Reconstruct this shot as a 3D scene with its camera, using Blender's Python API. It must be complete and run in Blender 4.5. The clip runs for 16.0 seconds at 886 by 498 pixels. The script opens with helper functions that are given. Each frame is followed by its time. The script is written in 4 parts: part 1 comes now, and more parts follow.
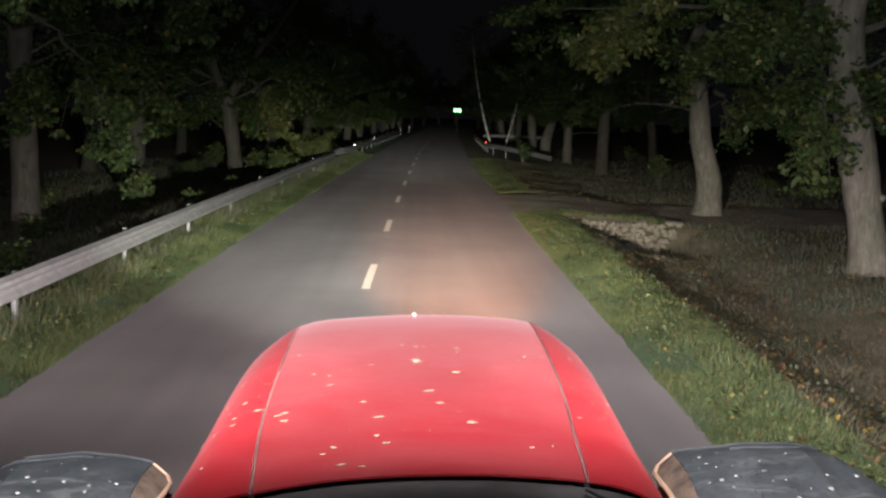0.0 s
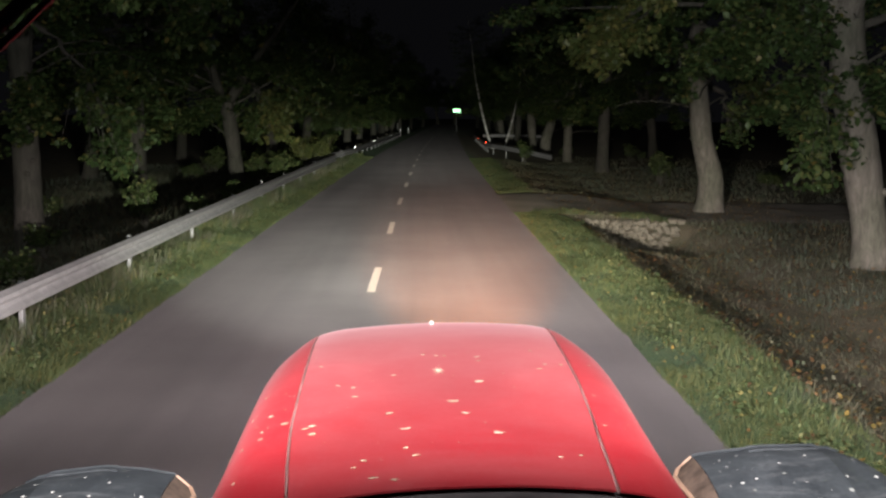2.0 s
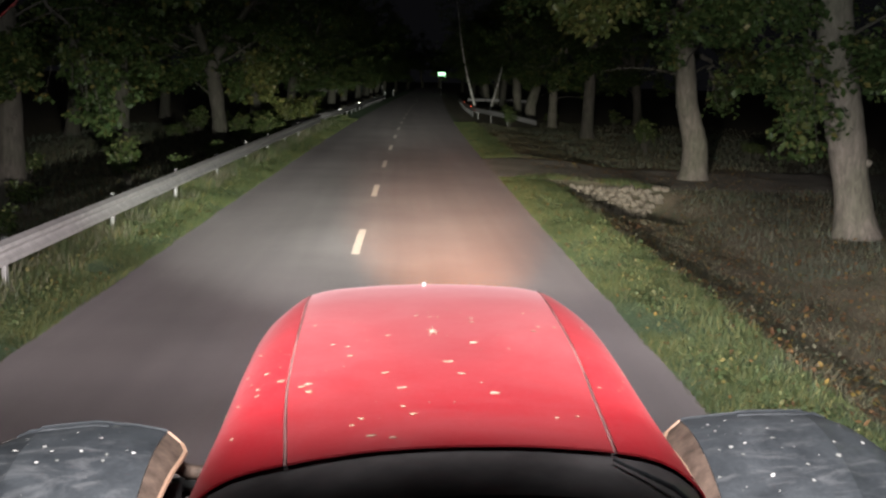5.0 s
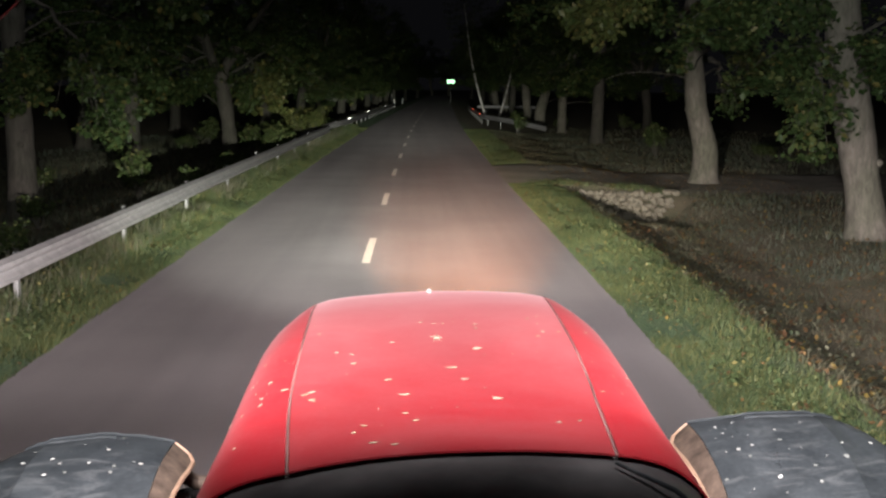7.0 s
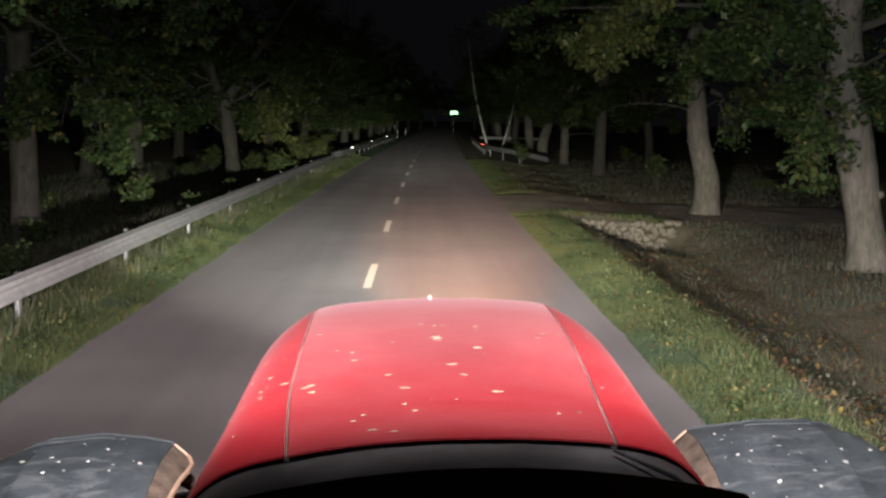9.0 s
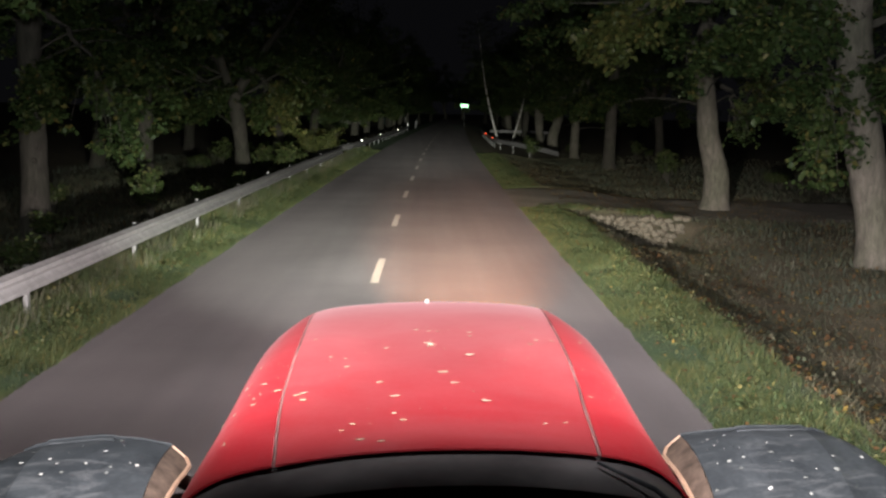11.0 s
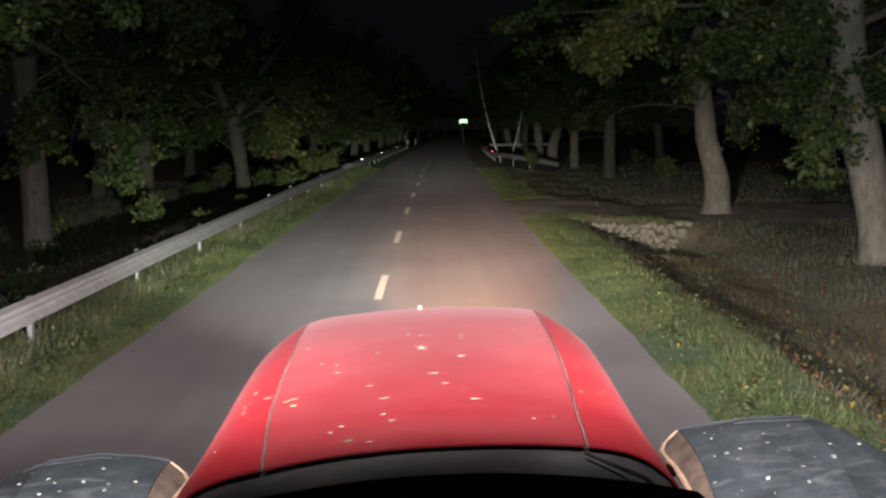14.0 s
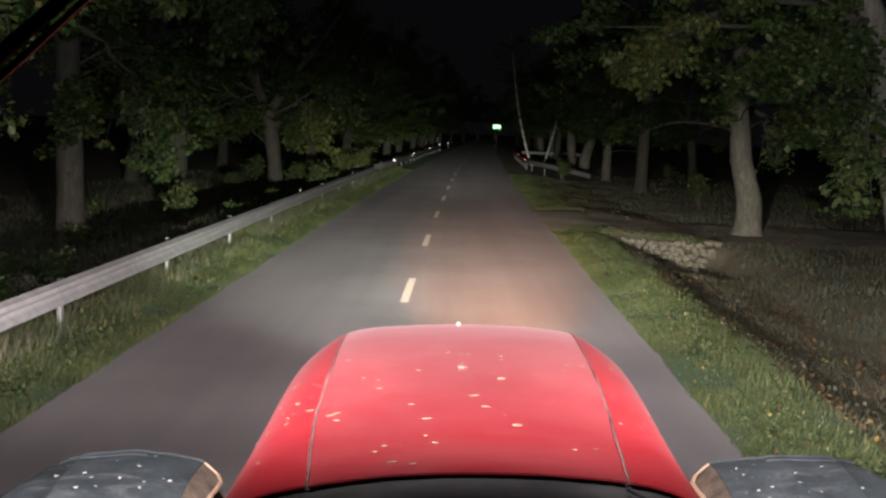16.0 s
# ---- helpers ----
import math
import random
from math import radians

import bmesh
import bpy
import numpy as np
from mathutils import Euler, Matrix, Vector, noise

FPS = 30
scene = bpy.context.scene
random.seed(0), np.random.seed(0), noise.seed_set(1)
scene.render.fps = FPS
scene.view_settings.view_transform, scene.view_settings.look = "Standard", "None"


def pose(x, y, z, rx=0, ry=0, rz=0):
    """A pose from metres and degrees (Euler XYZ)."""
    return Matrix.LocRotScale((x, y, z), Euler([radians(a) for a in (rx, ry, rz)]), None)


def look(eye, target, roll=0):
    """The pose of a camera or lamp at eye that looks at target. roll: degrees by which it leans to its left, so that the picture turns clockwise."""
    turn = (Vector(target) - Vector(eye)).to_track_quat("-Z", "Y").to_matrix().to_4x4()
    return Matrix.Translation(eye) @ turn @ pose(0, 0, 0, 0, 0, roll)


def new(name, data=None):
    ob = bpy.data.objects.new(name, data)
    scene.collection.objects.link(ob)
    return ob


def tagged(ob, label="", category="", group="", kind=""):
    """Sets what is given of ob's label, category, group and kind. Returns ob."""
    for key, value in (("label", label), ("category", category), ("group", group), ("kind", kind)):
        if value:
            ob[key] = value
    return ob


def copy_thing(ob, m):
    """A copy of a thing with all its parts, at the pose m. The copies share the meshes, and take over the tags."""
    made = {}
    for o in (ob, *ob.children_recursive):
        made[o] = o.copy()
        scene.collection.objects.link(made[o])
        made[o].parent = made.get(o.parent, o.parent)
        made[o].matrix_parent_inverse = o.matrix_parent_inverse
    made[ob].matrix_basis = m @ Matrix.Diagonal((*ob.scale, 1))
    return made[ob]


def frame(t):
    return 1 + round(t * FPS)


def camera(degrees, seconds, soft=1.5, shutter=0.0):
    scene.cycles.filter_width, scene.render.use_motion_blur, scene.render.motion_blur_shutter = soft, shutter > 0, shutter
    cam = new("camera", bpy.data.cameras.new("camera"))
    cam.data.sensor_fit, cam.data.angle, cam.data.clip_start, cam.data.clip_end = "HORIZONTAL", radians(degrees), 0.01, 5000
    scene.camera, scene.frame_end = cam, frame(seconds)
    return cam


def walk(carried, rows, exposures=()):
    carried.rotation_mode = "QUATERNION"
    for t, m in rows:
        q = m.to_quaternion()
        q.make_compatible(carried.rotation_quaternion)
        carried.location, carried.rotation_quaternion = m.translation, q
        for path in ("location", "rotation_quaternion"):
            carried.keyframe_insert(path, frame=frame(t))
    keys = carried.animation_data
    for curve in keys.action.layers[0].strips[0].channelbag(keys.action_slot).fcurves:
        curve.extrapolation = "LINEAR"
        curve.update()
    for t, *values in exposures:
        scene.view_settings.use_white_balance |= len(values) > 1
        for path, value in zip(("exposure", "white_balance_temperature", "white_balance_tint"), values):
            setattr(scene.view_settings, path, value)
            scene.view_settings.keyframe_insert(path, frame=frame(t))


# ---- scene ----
cam = camera(40.8, 16.0, soft=2.4)
PATH = [
    (0.0, pose(-0.049, 0.034, 2.743, 83.04, -1.70, -1.16)),
    (0.5, pose(-0.084, 0.019, 2.754, 83.38, -2.02, -0.96)),
    (1.0, pose(-0.138, 0.016, 2.747, 83.37, -2.42, -0.83)),
    (1.5, pose(-0.108, 0.001, 2.770, 83.13, -1.64, -0.88)),
    (2.0, pose(-0.099, 0.017, 2.770, 83.06, -0.70, -1.22)),
    (2.5, pose(-0.030, 0.035, 2.767, 82.63, -0.11, -1.29)),
    (3.0, pose(-0.055, 0.014, 2.766, 82.31, -0.26, -1.68)),
    (3.5, pose(-0.080, 0.009, 2.744, 82.20, -0.97, -1.56)),
    (4.0, pose(-0.152, 0.009, 2.763, 81.84, -2.02, -1.68)),
    (6.5, pose(-0.105, 0.017, 2.762, 81.19, -0.98, -2.16)),
    (7.0, pose(-0.110, 0.008, 2.761, 81.69, -0.74, -1.50)),
    (7.5, pose(-0.107, 0.028, 2.760, 82.19, -0.86, -1.13)),
    (8.0, pose(-0.071, 0.030, 2.748, 82.82, -0.74, -1.15)),
    (8.5, pose(-0.122, -0.055, 2.744, 83.34, -1.01, -1.21)),
    (9.0, pose(-0.108, -0.017, 2.682, 83.18, -1.29, -1.35)),
    (11.5, pose(-0.065, -0.048, 2.736, 82.82, -1.47, -0.70)),
    (12.0, pose(-0.072, -0.053, 2.742, 83.28, -0.82, -0.80)),
    (12.5, pose(-0.063, -0.053, 2.730, 83.68, -0.04, -1.04)),
    (13.0, pose(-0.034, 0.038, 2.738, 82.67, 0.67, -0.99)),
    (13.5, pose(-0.049, -0.018, 2.690, 82.25, 0.70, -0.98)),
    (14.0, pose(-0.019, -0.052, 2.690, 83.60, 0.85, -0.89)),
    (14.5, pose(-0.021, 0.010, 2.690, 82.75, 0.13, -0.21)),
    (15.0, pose(-0.144, -0.060, 2.730, 83.41, -1.35, 0.36)),
    (15.5, pose(-0.133, -0.125, 2.736, 83.93, -2.05, 0.28)),
    (16.0, pose(-0.077, -0.072, 2.739, 83.73, -2.45, 0.72)),
]
walk(cam, PATH, ((0.0, 0.0), (4.0, 0.04), (7.0, 0.12), (9.0, 0.03), (11.5, 0.0), (14.0, -0.08), (16.0, -0.06)))

# ---- light: a black night, lit by the tractor's lamps and two added side fills ----
world = bpy.data.worlds.new("night")
scene.world = world
world.use_nodes = True
world.node_tree.nodes["Background"].inputs[0].default_value = (0.42, 0.42, 0.5, 1)
world.node_tree.nodes["Background"].inputs[1].default_value = 0.0062

FLOOD_W, SIDE_W, LOW_W, CORE_W, HEART_W, FAR_W = 170.0, 5600.0, 13500.0, 52000.0, 60000.0, 160000.0


def spot(name, m, watts, cone, blend, colour, size, flat=1.0):
    data = bpy.data.lights.new(name, "SPOT")
    data.energy, data.spot_size, data.spot_blend = watts, radians(cone), blend
    data.color, data.shadow_soft_size = colour, size
    ob = new(name, data)
    ob.matrix_world = m @ Matrix.Diagonal((1, flat, 1, 1))
    return ob


# four roof work lamps, two added fills at the roof corners and two headlights whose beams grow towards the distance
for x in (-0.36, 0.30):
    spot("work_flood_light", look((x, 1.80, 3.06), (x * 5.0, 9.8, 0.9)), FLOOD_W, 138, 1.0, (1.0, 0.96, 0.97), 0.06)
for x, far in ((-0.62, -4.6), (0.56, 4.8)):
    spot("work_flood_light", look((x, 1.80, 3.06), (far, 8.6, 0.2)), FLOOD_W * 2.6, 114, 1.0, (1.0, 0.93, 0.92), 0.06)
# fills without a lamp body, added to brighten verges and tree crowns
for x, far, share in ((-0.70, -8.4, 0.75), (0.64, 7.8, 1.15)):
    spot("side_fill_light", look((x, 1.78, 3.06), (far, 15.0, 4.4)), SIDE_W * share, 58 if x < 0 else 84, 1.0, (0.97, 0.99, 1.0), 0.08)


def headlight_beam(name, x, side, down, watts, cone, colour, flat):
    """One beam of the headlight at x; side and down: where it points, in degrees."""
    target = (x + 20 * math.tan(radians(side)), 24.4, 1.45 - 20 * math.tan(radians(down)))
    spot(name, look((x, 4.40, 1.45), target), watts, cone, 1.0, colour, 0.02, flat)


for x, side in ((-0.33, -1), (0.27, 1)):
    headlight_beam("low_beam_light", x, -16 if side < 0 else 22, 2.5, LOW_W * (0.7 if side < 0 else 1.2), 106, (1.0, 0.89, 0.88), 0.20)
    headlight_beam("near_beam_light", x, 8 * side, 8.0, 850.0, 124, (1.0, 0.87, 0.86), 0.42)
    headlight_beam("beam_core_light", x, 4.5 * side, 1.2, CORE_W * (1.05 if side < 0 else 0.85), 34, (0.95, 1.0, 0.87) if side < 0 else (1.0, 0.95, 0.81), 0.5)
    headlight_beam("far_beam_light", x, 1.2 * side, 1.0, FAR_W, 13, (0.95, 1.0, 0.88), 0.29)
headlight_beam("beam_heart_light", 0.27, 1.6, 5.6, HEART_W, 14, (1.0, 0.36, 0.13), 0.7)


# ---- materials ----
def material(name, build):
    m = bpy.data.materials.new(name)
    m.use_nodes = True
    build(m.node_tree, m.node_tree.nodes["Principled BSDF"])
    return m


def node(tree, kind, **values):
    n = tree.nodes.new(kind)
    for key, value in values.items():
        n.inputs[key.replace("_", " ")].default_value = value
    return n


def noise_ramp(tree, scale, stops, detail=6.0, rough=0.6, coord="Object", stretch=None, distortion=0.0):
    c = tree.nodes.new("ShaderNodeTexCoord")
    n = node(tree, "ShaderNodeTexNoise", Scale=scale, Detail=detail, Roughness=rough, Distortion=distortion)
    if stretch:
        mp = node(tree, "ShaderNodeMapping", Scale=stretch)
        tree.links.new(c.outputs[coord], mp.inputs[0])
        tree.links.new(mp.outputs[0], n.inputs["Vector"])
    else:
        tree.links.new(c.outputs[coord], n.inputs["Vector"])
    r = tree.nodes.new("ShaderNodeValToRGB")
    while len(r.color_ramp.elements) < len(stops):
        r.color_ramp.elements.new(0.5)
    for e, (p, col) in zip(r.color_ramp.elements, stops):
        e.position, e.color = p, (*col, 1) if len(col) == 3 else col
    tree.links.new(n.outputs["Fac"], r.inputs[0])
    return r, n


def mix(tree, fac, a, b, mode="MIX"):
    m = tree.nodes.new("ShaderNodeMix")
    m.data_type, m.blend_type = "RGBA", mode
    for sock, v in ((m.inputs[0], fac), (m.inputs[6], a), (m.inputs[7], b)):
        if hasattr(v, "links"):
            tree.links.new(v, sock)
        elif isinstance(v, tuple):
            sock.default_value = (*v, 1)
        else:
            sock.default_value = v
    return m.outputs[2]


def bump(tree, p, height, strength, distance):
    b = node(tree, "ShaderNodeBump", Strength=strength, Distance=distance)
    tree.links.new(height, b.inputs["Height"])
    tree.links.new(b.outputs[0], p.inputs["Normal"])


def asphalt_build(t, p):
    big, _ = noise_ramp(t, 0.35, [(0.3, (0.063, 0.057, 0.0585)), (0.7, (0.089, 0.081, 0.083))], 5)
    streak, _ = noise_ramp(t, 1.0, [(0.33, (0.80, 0.80, 0.80)), (0.7, (1.16, 1.15, 1.14))], 4, 0.6, "Object", (1.3, 0.03, 1))
    fine, fn = noise_ramp(t, 130, [(0.35, (0.7, 0.7, 0.7)), (0.62, (1.25, 1.25, 1.25))], 3, 0.7)
    c = mix(t, 0.9, big.outputs[0], streak.outputs[0], "MULTIPLY")
    c = mix(t, 0.7, c, fine.outputs[0], "MULTIPLY")
    t.links.new(c, p.inputs["Base Color"])
    p.inputs["Roughness"].default_value = 0.85
    p.inputs["Diffuse Roughness"].default_value = 1.0
    bump(t, p, fn.outputs["Fac"], 0.5, 0.004)


def soil_build(t, p):
    a, an = noise_ramp(t, 0.9, [(0.3, (0.048, 0.056, 0.032)), (0.5, (0.090, 0.078, 0.053)), (0.72, (0.140, 0.116, 0.085))], 8, 0.65)
    f, fn = noise_ramp(t, 22, [(0.35, (0.45, 0.45, 0.42)), (0.68, (1.3, 1.25, 1.15))], 6, 0.7)
    # mown grass sward beside the road, bare earth and litter beyond it
    c = t.nodes.new("ShaderNodeTexCoord")
    xyz = t.nodes.new("ShaderNodeSeparateXYZ")
    t.links.new(c.outputs["Object"], xyz.inputs[0])
    centre = node(t, "ShaderNodeMath")
    centre.operation = "SUBTRACT"
    t.links.new(xyz.outputs[0], centre.inputs[0])
    centre.inputs[1].default_value = -0.62
    away = node(t, "ShaderNodeMath")
    away.operation = "ABSOLUTE"
    t.links.new(centre.outputs[0], away.inputs[0])
    rough_edge = node(t, "ShaderNodeMath")
    rough_edge.operation = "MULTIPLY_ADD"
    t.links.new(an.outputs["Fac"], rough_edge.inputs[0])
    rough_edge.inputs[1].default_value = 1.2
    t.links.new(away.outputs[0], rough_edge.inputs[2])
    edge = t.nodes.new("ShaderNodeMapRange")
    edge.inputs["From Min"].default_value, edge.inputs["From Max"].default_value = 4.7, 5.4
    edge.inputs["To Min"].default_value, edge.inputs["To Max"].default_value = 1.0, 0.0
    t.links.new(rough_edge.outputs[0], edge.inputs["Value"])
    g, gn = noise_ramp(t, 1.6, [(0.3, (0.030, 0.066, 0.030)), (0.58, (0.052, 0.088, 0.044)), (0.8, (0.09, 0.10, 0.05))], 7, 0.65)
    base = mix(t, edge.outputs[0], a.outputs[0], g.outputs[0])
    t.links.new(mix(t, 0.85, base, f.outputs[0], "MULTIPLY"), p.inputs["Base Color"])
    p.inputs["Roughness"].default_value = 0.95
    p.inputs["Diffuse Roughness"].default_value = 1.0
    bump(t, p, fn.outputs["Fac"], 0.8, 0.05)


def gravel_build(t, p):
    a, an = noise_ramp(t, 1.4, [(0.35, (0.062, 0.058, 0.044)), (0.65, (0.125, 0.112, 0.095))], 6)
    f, fn = noise_ramp(t, 45, [(0.35, (0.6, 0.6, 0.6)), (0.65, (1.25, 1.25, 1.2))], 4, 0.7)
    t.links.new(mix(t, 0.8, a.outputs[0], f.outputs[0], "MULTIPLY"), p.inputs["Base Color"])
    p.inputs["Roughness"].default_value = 0.95
    p.inputs["Diffuse Roughness"].default_value = 1.0
    bump(t, p, fn.outputs["Fac"], 0.8, 0.02)


def islands(stops, rough, gloss=0.3, world_scale=0.0):
    def build(t, p):
        g = t.nodes.new("ShaderNodeNewGeometry")
        r = t.nodes.new("ShaderNodeValToRGB")
        while len(r.color_ramp.elements) < len(stops):
            r.color_ramp.elements.new(0.5)
        for e, (q, col) in zip(r.color_ramp.elements, stops):
            e.position, e.color = q, (*col, 1)
        t.links.new(g.outputs["Random Per Island"], r.inputs[0])
        out = r.outputs[0]
        if world_scale:
            w, _ = noise_ramp(t, world_scale, [(0.3, (0.55, 0.62, 0.58)), (0.7, (1.45, 1.34, 1.15))], 4)
            out = mix(t, 0.9, out, w.outputs[0], "MULTIPLY")
        t.links.new(out, p.inputs["Base Color"])
        p.inputs["Roughness"].default_value = rough
        p.inputs["Specular IOR Level"].default_value = gloss
    return build


def bark_build(t, p, pale=1.0):
    lo, hi = tuple(c * pale for c in (0.036, 0.033, 0.028)), tuple(c * pale for c in (0.10, 0.091, 0.079))
    a, an = noise_ramp(t, 9, [(0.3, lo), (0.7, hi)], 8, 0.7, "Object", (1, 1, 0.3), 0.5)
    b, bn = noise_ramp(t, 1.1, [(0.4, (0.72, 0.78, 0.62)), (0.65, (1.1, 1.05, 1.0))], 4)
    t.links.new(mix(t, 0.7, a.outputs[0], b.outputs[0], "MULTIPLY"), p.inputs["Base Color"])
    p.inputs["Roughness"].default_value = 0.92
    bump(t, p, an.outputs["Fac"], 0.7, 0.03)


def paint_build(t, p, film=1.0):
    # red lacquer under a thin film of road dust, thicker in clouds
    red, rn = noise_ramp(t, 3.0, [(0.3, (0.465, 0.010, 0.021)), (0.75, (0.51, 0.022, 0.034))], 6, 0.6)
    cloud, cn = noise_ramp(t, 2.2, [(0.42, (0, 0, 0)), (0.8, (0.30, 0.30, 0.30))], 8, 0.66, distortion=1.0)
    fine, fn = noise_ramp(t, 85, [(0.45, (0, 0, 0)), (0.8, (0.18, 0.18, 0.18))], 4, 0.7)
    thin = mix(t, 1.0, cloud.outputs[0], (film, film, film), "MULTIPLY")
    dusty = mix(t, thin, red.outputs[0], (0.62, 0.21, 0.22))
    dusty = mix(t, fine.outputs[0], dusty, (0.64, 0.25, 0.25))
    t.links.new(dusty, p.inputs["Base Color"])
    r, _ = noise_ramp(t, 5.0, [(0.3, (0.40, 0.40, 0.40)), (0.7, (0.60, 0.60, 0.60))], 5)
    t.links.new(r.outputs[0], p.inputs["Roughness"])
    p.inputs["Sheen Weight"].default_value = 0.66 * film
    p.inputs["Sheen Tint"].default_value = (1.0, 0.70, 0.73, 1)
    p.inputs["Sheen Roughness"].default_value = 0.34
    p.inputs["Coat Weight"].default_value = 0.2
    p.inputs["Coat Roughness"].default_value = 0.3
    bump(t, p, fn.outputs["Fac"], 0.06, 0.002)


def plastic_build(t, p):
    a, an = noise_ramp(t, 4, [(0.3, (0.027, 0.032, 0.037)), (0.7, (0.070, 0.080, 0.089))], 8, 0.65, distortion=0.6)
    f, fn = noise_ramp(t, 70, [(0.4, (0.85, 0.85, 0.85)), (0.7, (1.15, 1.15, 1.15))], 3)
    # pale wiped smears and scratches
    s, _ = noise_ramp(t, 5, [(0.52, (0, 0, 0)), (0.74, (0.34, 0.34, 0.34))], 9, 0.72, "Object", (0.8, 2.0, 1), 1.6)
    c = mix(t, 0.8, a.outputs[0], f.outputs[0], "MULTIPLY")
    t.links.new(mix(t, s.outputs[0], c, (0.28, 0.29, 0.30)), p.inputs["Base Color"])
    p.inputs["Roughness"].default_value = 0.45
    bump(t, p, fn.outputs["Fac"], 0.25, 0.003)


def plain(col, rough, metal=0.0, vary=0.25, scale=6.0, relief=0.0, chalk=0.0):
    def build(t, p):
        p.inputs["Diffuse Roughness"].default_value = chalk
        lo = tuple(c * (1 - vary) for c in col)
        hi = tuple(min(1, c * (1 + vary)) for c in col)
        a, an = noise_ramp(t, scale, [(0.3, lo), (0.7, hi)], 7, 0.6)
        t.links.new(a.outputs[0], p.inputs["Base Color"])
        p.inputs["Roughness"].default_value, p.inputs["Metallic"].default_value = rough, metal
        if relief:
            bump(t, p, an.outputs["Fac"], 0.5, relief)
    return build


def glow(col, strength):
    def build(t, p):
        p.inputs["Base Color"].default_value = (*col, 1)
        p.inputs["Emission Color"].default_value = (*col, 1)
        p.inputs["Emission Strength"].default_value = strength
    return build


ASPHALT = material("asphalt", asphalt_build)
SOIL = material("verge_soil", soil_build)
GRAVEL = material("track_gravel", gravel_build)
GRASS = material("grass_blades", islands([(0.0, (0.038, 0.062, 0.027)), (0.55, (0.060, 0.085, 0.038)), (0.85, (0.095, 0.100, 0.044)), (1.0, (0.145, 0.13, 0.05))], 0.6, 0.25, 0.7))
DRY = material("dry_grass", islands([(0.0, (0.065, 0.068, 0.050)), (0.6, (0.125, 0.116, 0.088)), (1.0, (0.07, 0.09, 0.055))], 0.8, 0.1, 0.6))
PALE_GRASS = material("withered_grass", islands([(0.0, (0.075, 0.088, 0.074)), (0.6, (0.125, 0.134, 0.112)), (1.0, (0.075, 0.11, 0.074))], 0.8, 0.1, 0.5))
LITTER = material("fallen_leaves", islands([(0.0, (0.085, 0.045, 0.024)), (0.7, (0.165, 0.095, 0.045)), (0.93, (0.26, 0.18, 0.05)), (1.0, (0.16, 0.15, 0.05))], 0.6, 0.2))
LEAF = material("tree_leaves", islands([(0.0, (0.026, 0.048, 0.016)), (0.75, (0.055, 0.085, 0.030)), (0.95, (0.10, 0.11, 0.04)), (1.0, (0.16, 0.125, 0.04))], 0.5, 0.25, 0.25))
YELLOW_LEAF = material("yellowing_leaves", islands([(0.0, (0.055, 0.08, 0.025)), (0.7, (0.09, 0.105, 0.035)), (1.0, (0.17, 0.145, 0.05))], 0.5, 0.35, 0.25))
SHRUB = material("shrub_leaves", islands([(0.0, (0.035, 0.06, 0.018)), (0.7, (0.07, 0.10, 0.036)), (1.0, (0.14, 0.14, 0.06))], 0.55, 0.35, 0.4))
BARK = material("bark", bark_build)
PALE_BARK = material("pale_bark", lambda t, p: bark_build(t, p, 2.3))


def birch_build(t, p):
    # white bark with dark cross scars
    a, an = noise_ramp(t, 2.2, [(0.34, (0.34, 0.32, 0.29)), (0.6, (0.62, 0.60, 0.56))], 7, 0.6)
    b, bn = noise_ramp(t, 5.0, [(0.56, (1, 1, 1)), (0.64, (0.12, 0.11, 0.10))], 5, 0.6, "Object", (0.5, 0.5, 3.0), 0.4)
    t.links.new(mix(t, 1.0, a.outputs[0], b.outputs[0], "MULTIPLY"), p.inputs["Base Color"])
    p.inputs["Roughness"].default_value = 0.8
    bump(t, p, bn.outputs["Fac"], 0.4, 0.01)


BIRCH = material("birch_bark", birch_build)
PAINT = material("red_paint", paint_build)
SIDE_PAINT = material("red_side_paint", lambda t, p: paint_build(t, p, 0.3))
PLASTIC = material("dusty_black_plastic", plastic_build)
BLACK = material("black_trim", plain((0.026, 0.026, 0.027), 0.6, 0, 0.5))
COWL = material("dusty_cowl", plain((0.095, 0.091, 0.092), 0.40, 0, 0.6, 5))
DASH = material("dark_dash", plain((0.006, 0.005, 0.005), 0.8, 0, 0.3))
RUBBER = material("tyre_rubber", plain((0.02, 0.02, 0.02), 0.85, 0, 0.4, 8, 0.004))
RIM = material("rim_paint", plain((0.45, 0.44, 0.42), 0.45, 0.2, 0.15))
# pale because the highlight along the panel joint is in this colour
SEAL = material("seam_seal", plain((0.36, 0.19, 0.18), 0.6, 0, 0.7, 2.2))
# mottled brown of the guards' inner flanks and brackets
BEIGE = material("brownish_flank", plain((0.105, 0.075, 0.058), 0.7, 0, 0.6, 18))
EDGE = material("pale_edge", plain((0.42, 0.27, 0.19), 0.6, 0, 0.2, 14))
# dried mud; also colours the star that stands for a lamp reflection
SPECK = material("mud_specks_and_glint", islands([(0.0, (0.62, 0.45, 0.30)), (0.6, (0.72, 0.58, 0.44)), (1.0, (0.5, 0.36, 0.25))], 0.8))
WHITE_SPECK = material("white_splashes", islands([(0.0, (0.20, 0.21, 0.20)), (0.5, (0.36, 0.37, 0.36)), (1.0, (0.62, 0.62, 0.60))], 0.8))
WHITE = material("line_paint", plain((0.215, 0.20, 0.178), 0.8, 0, 0.22, 18, 0.002, 1.0))
WHITE_PLASTIC = material("white_plastic", plain((0.7, 0.7, 0.68), 0.5, 0, 0.1, 12))
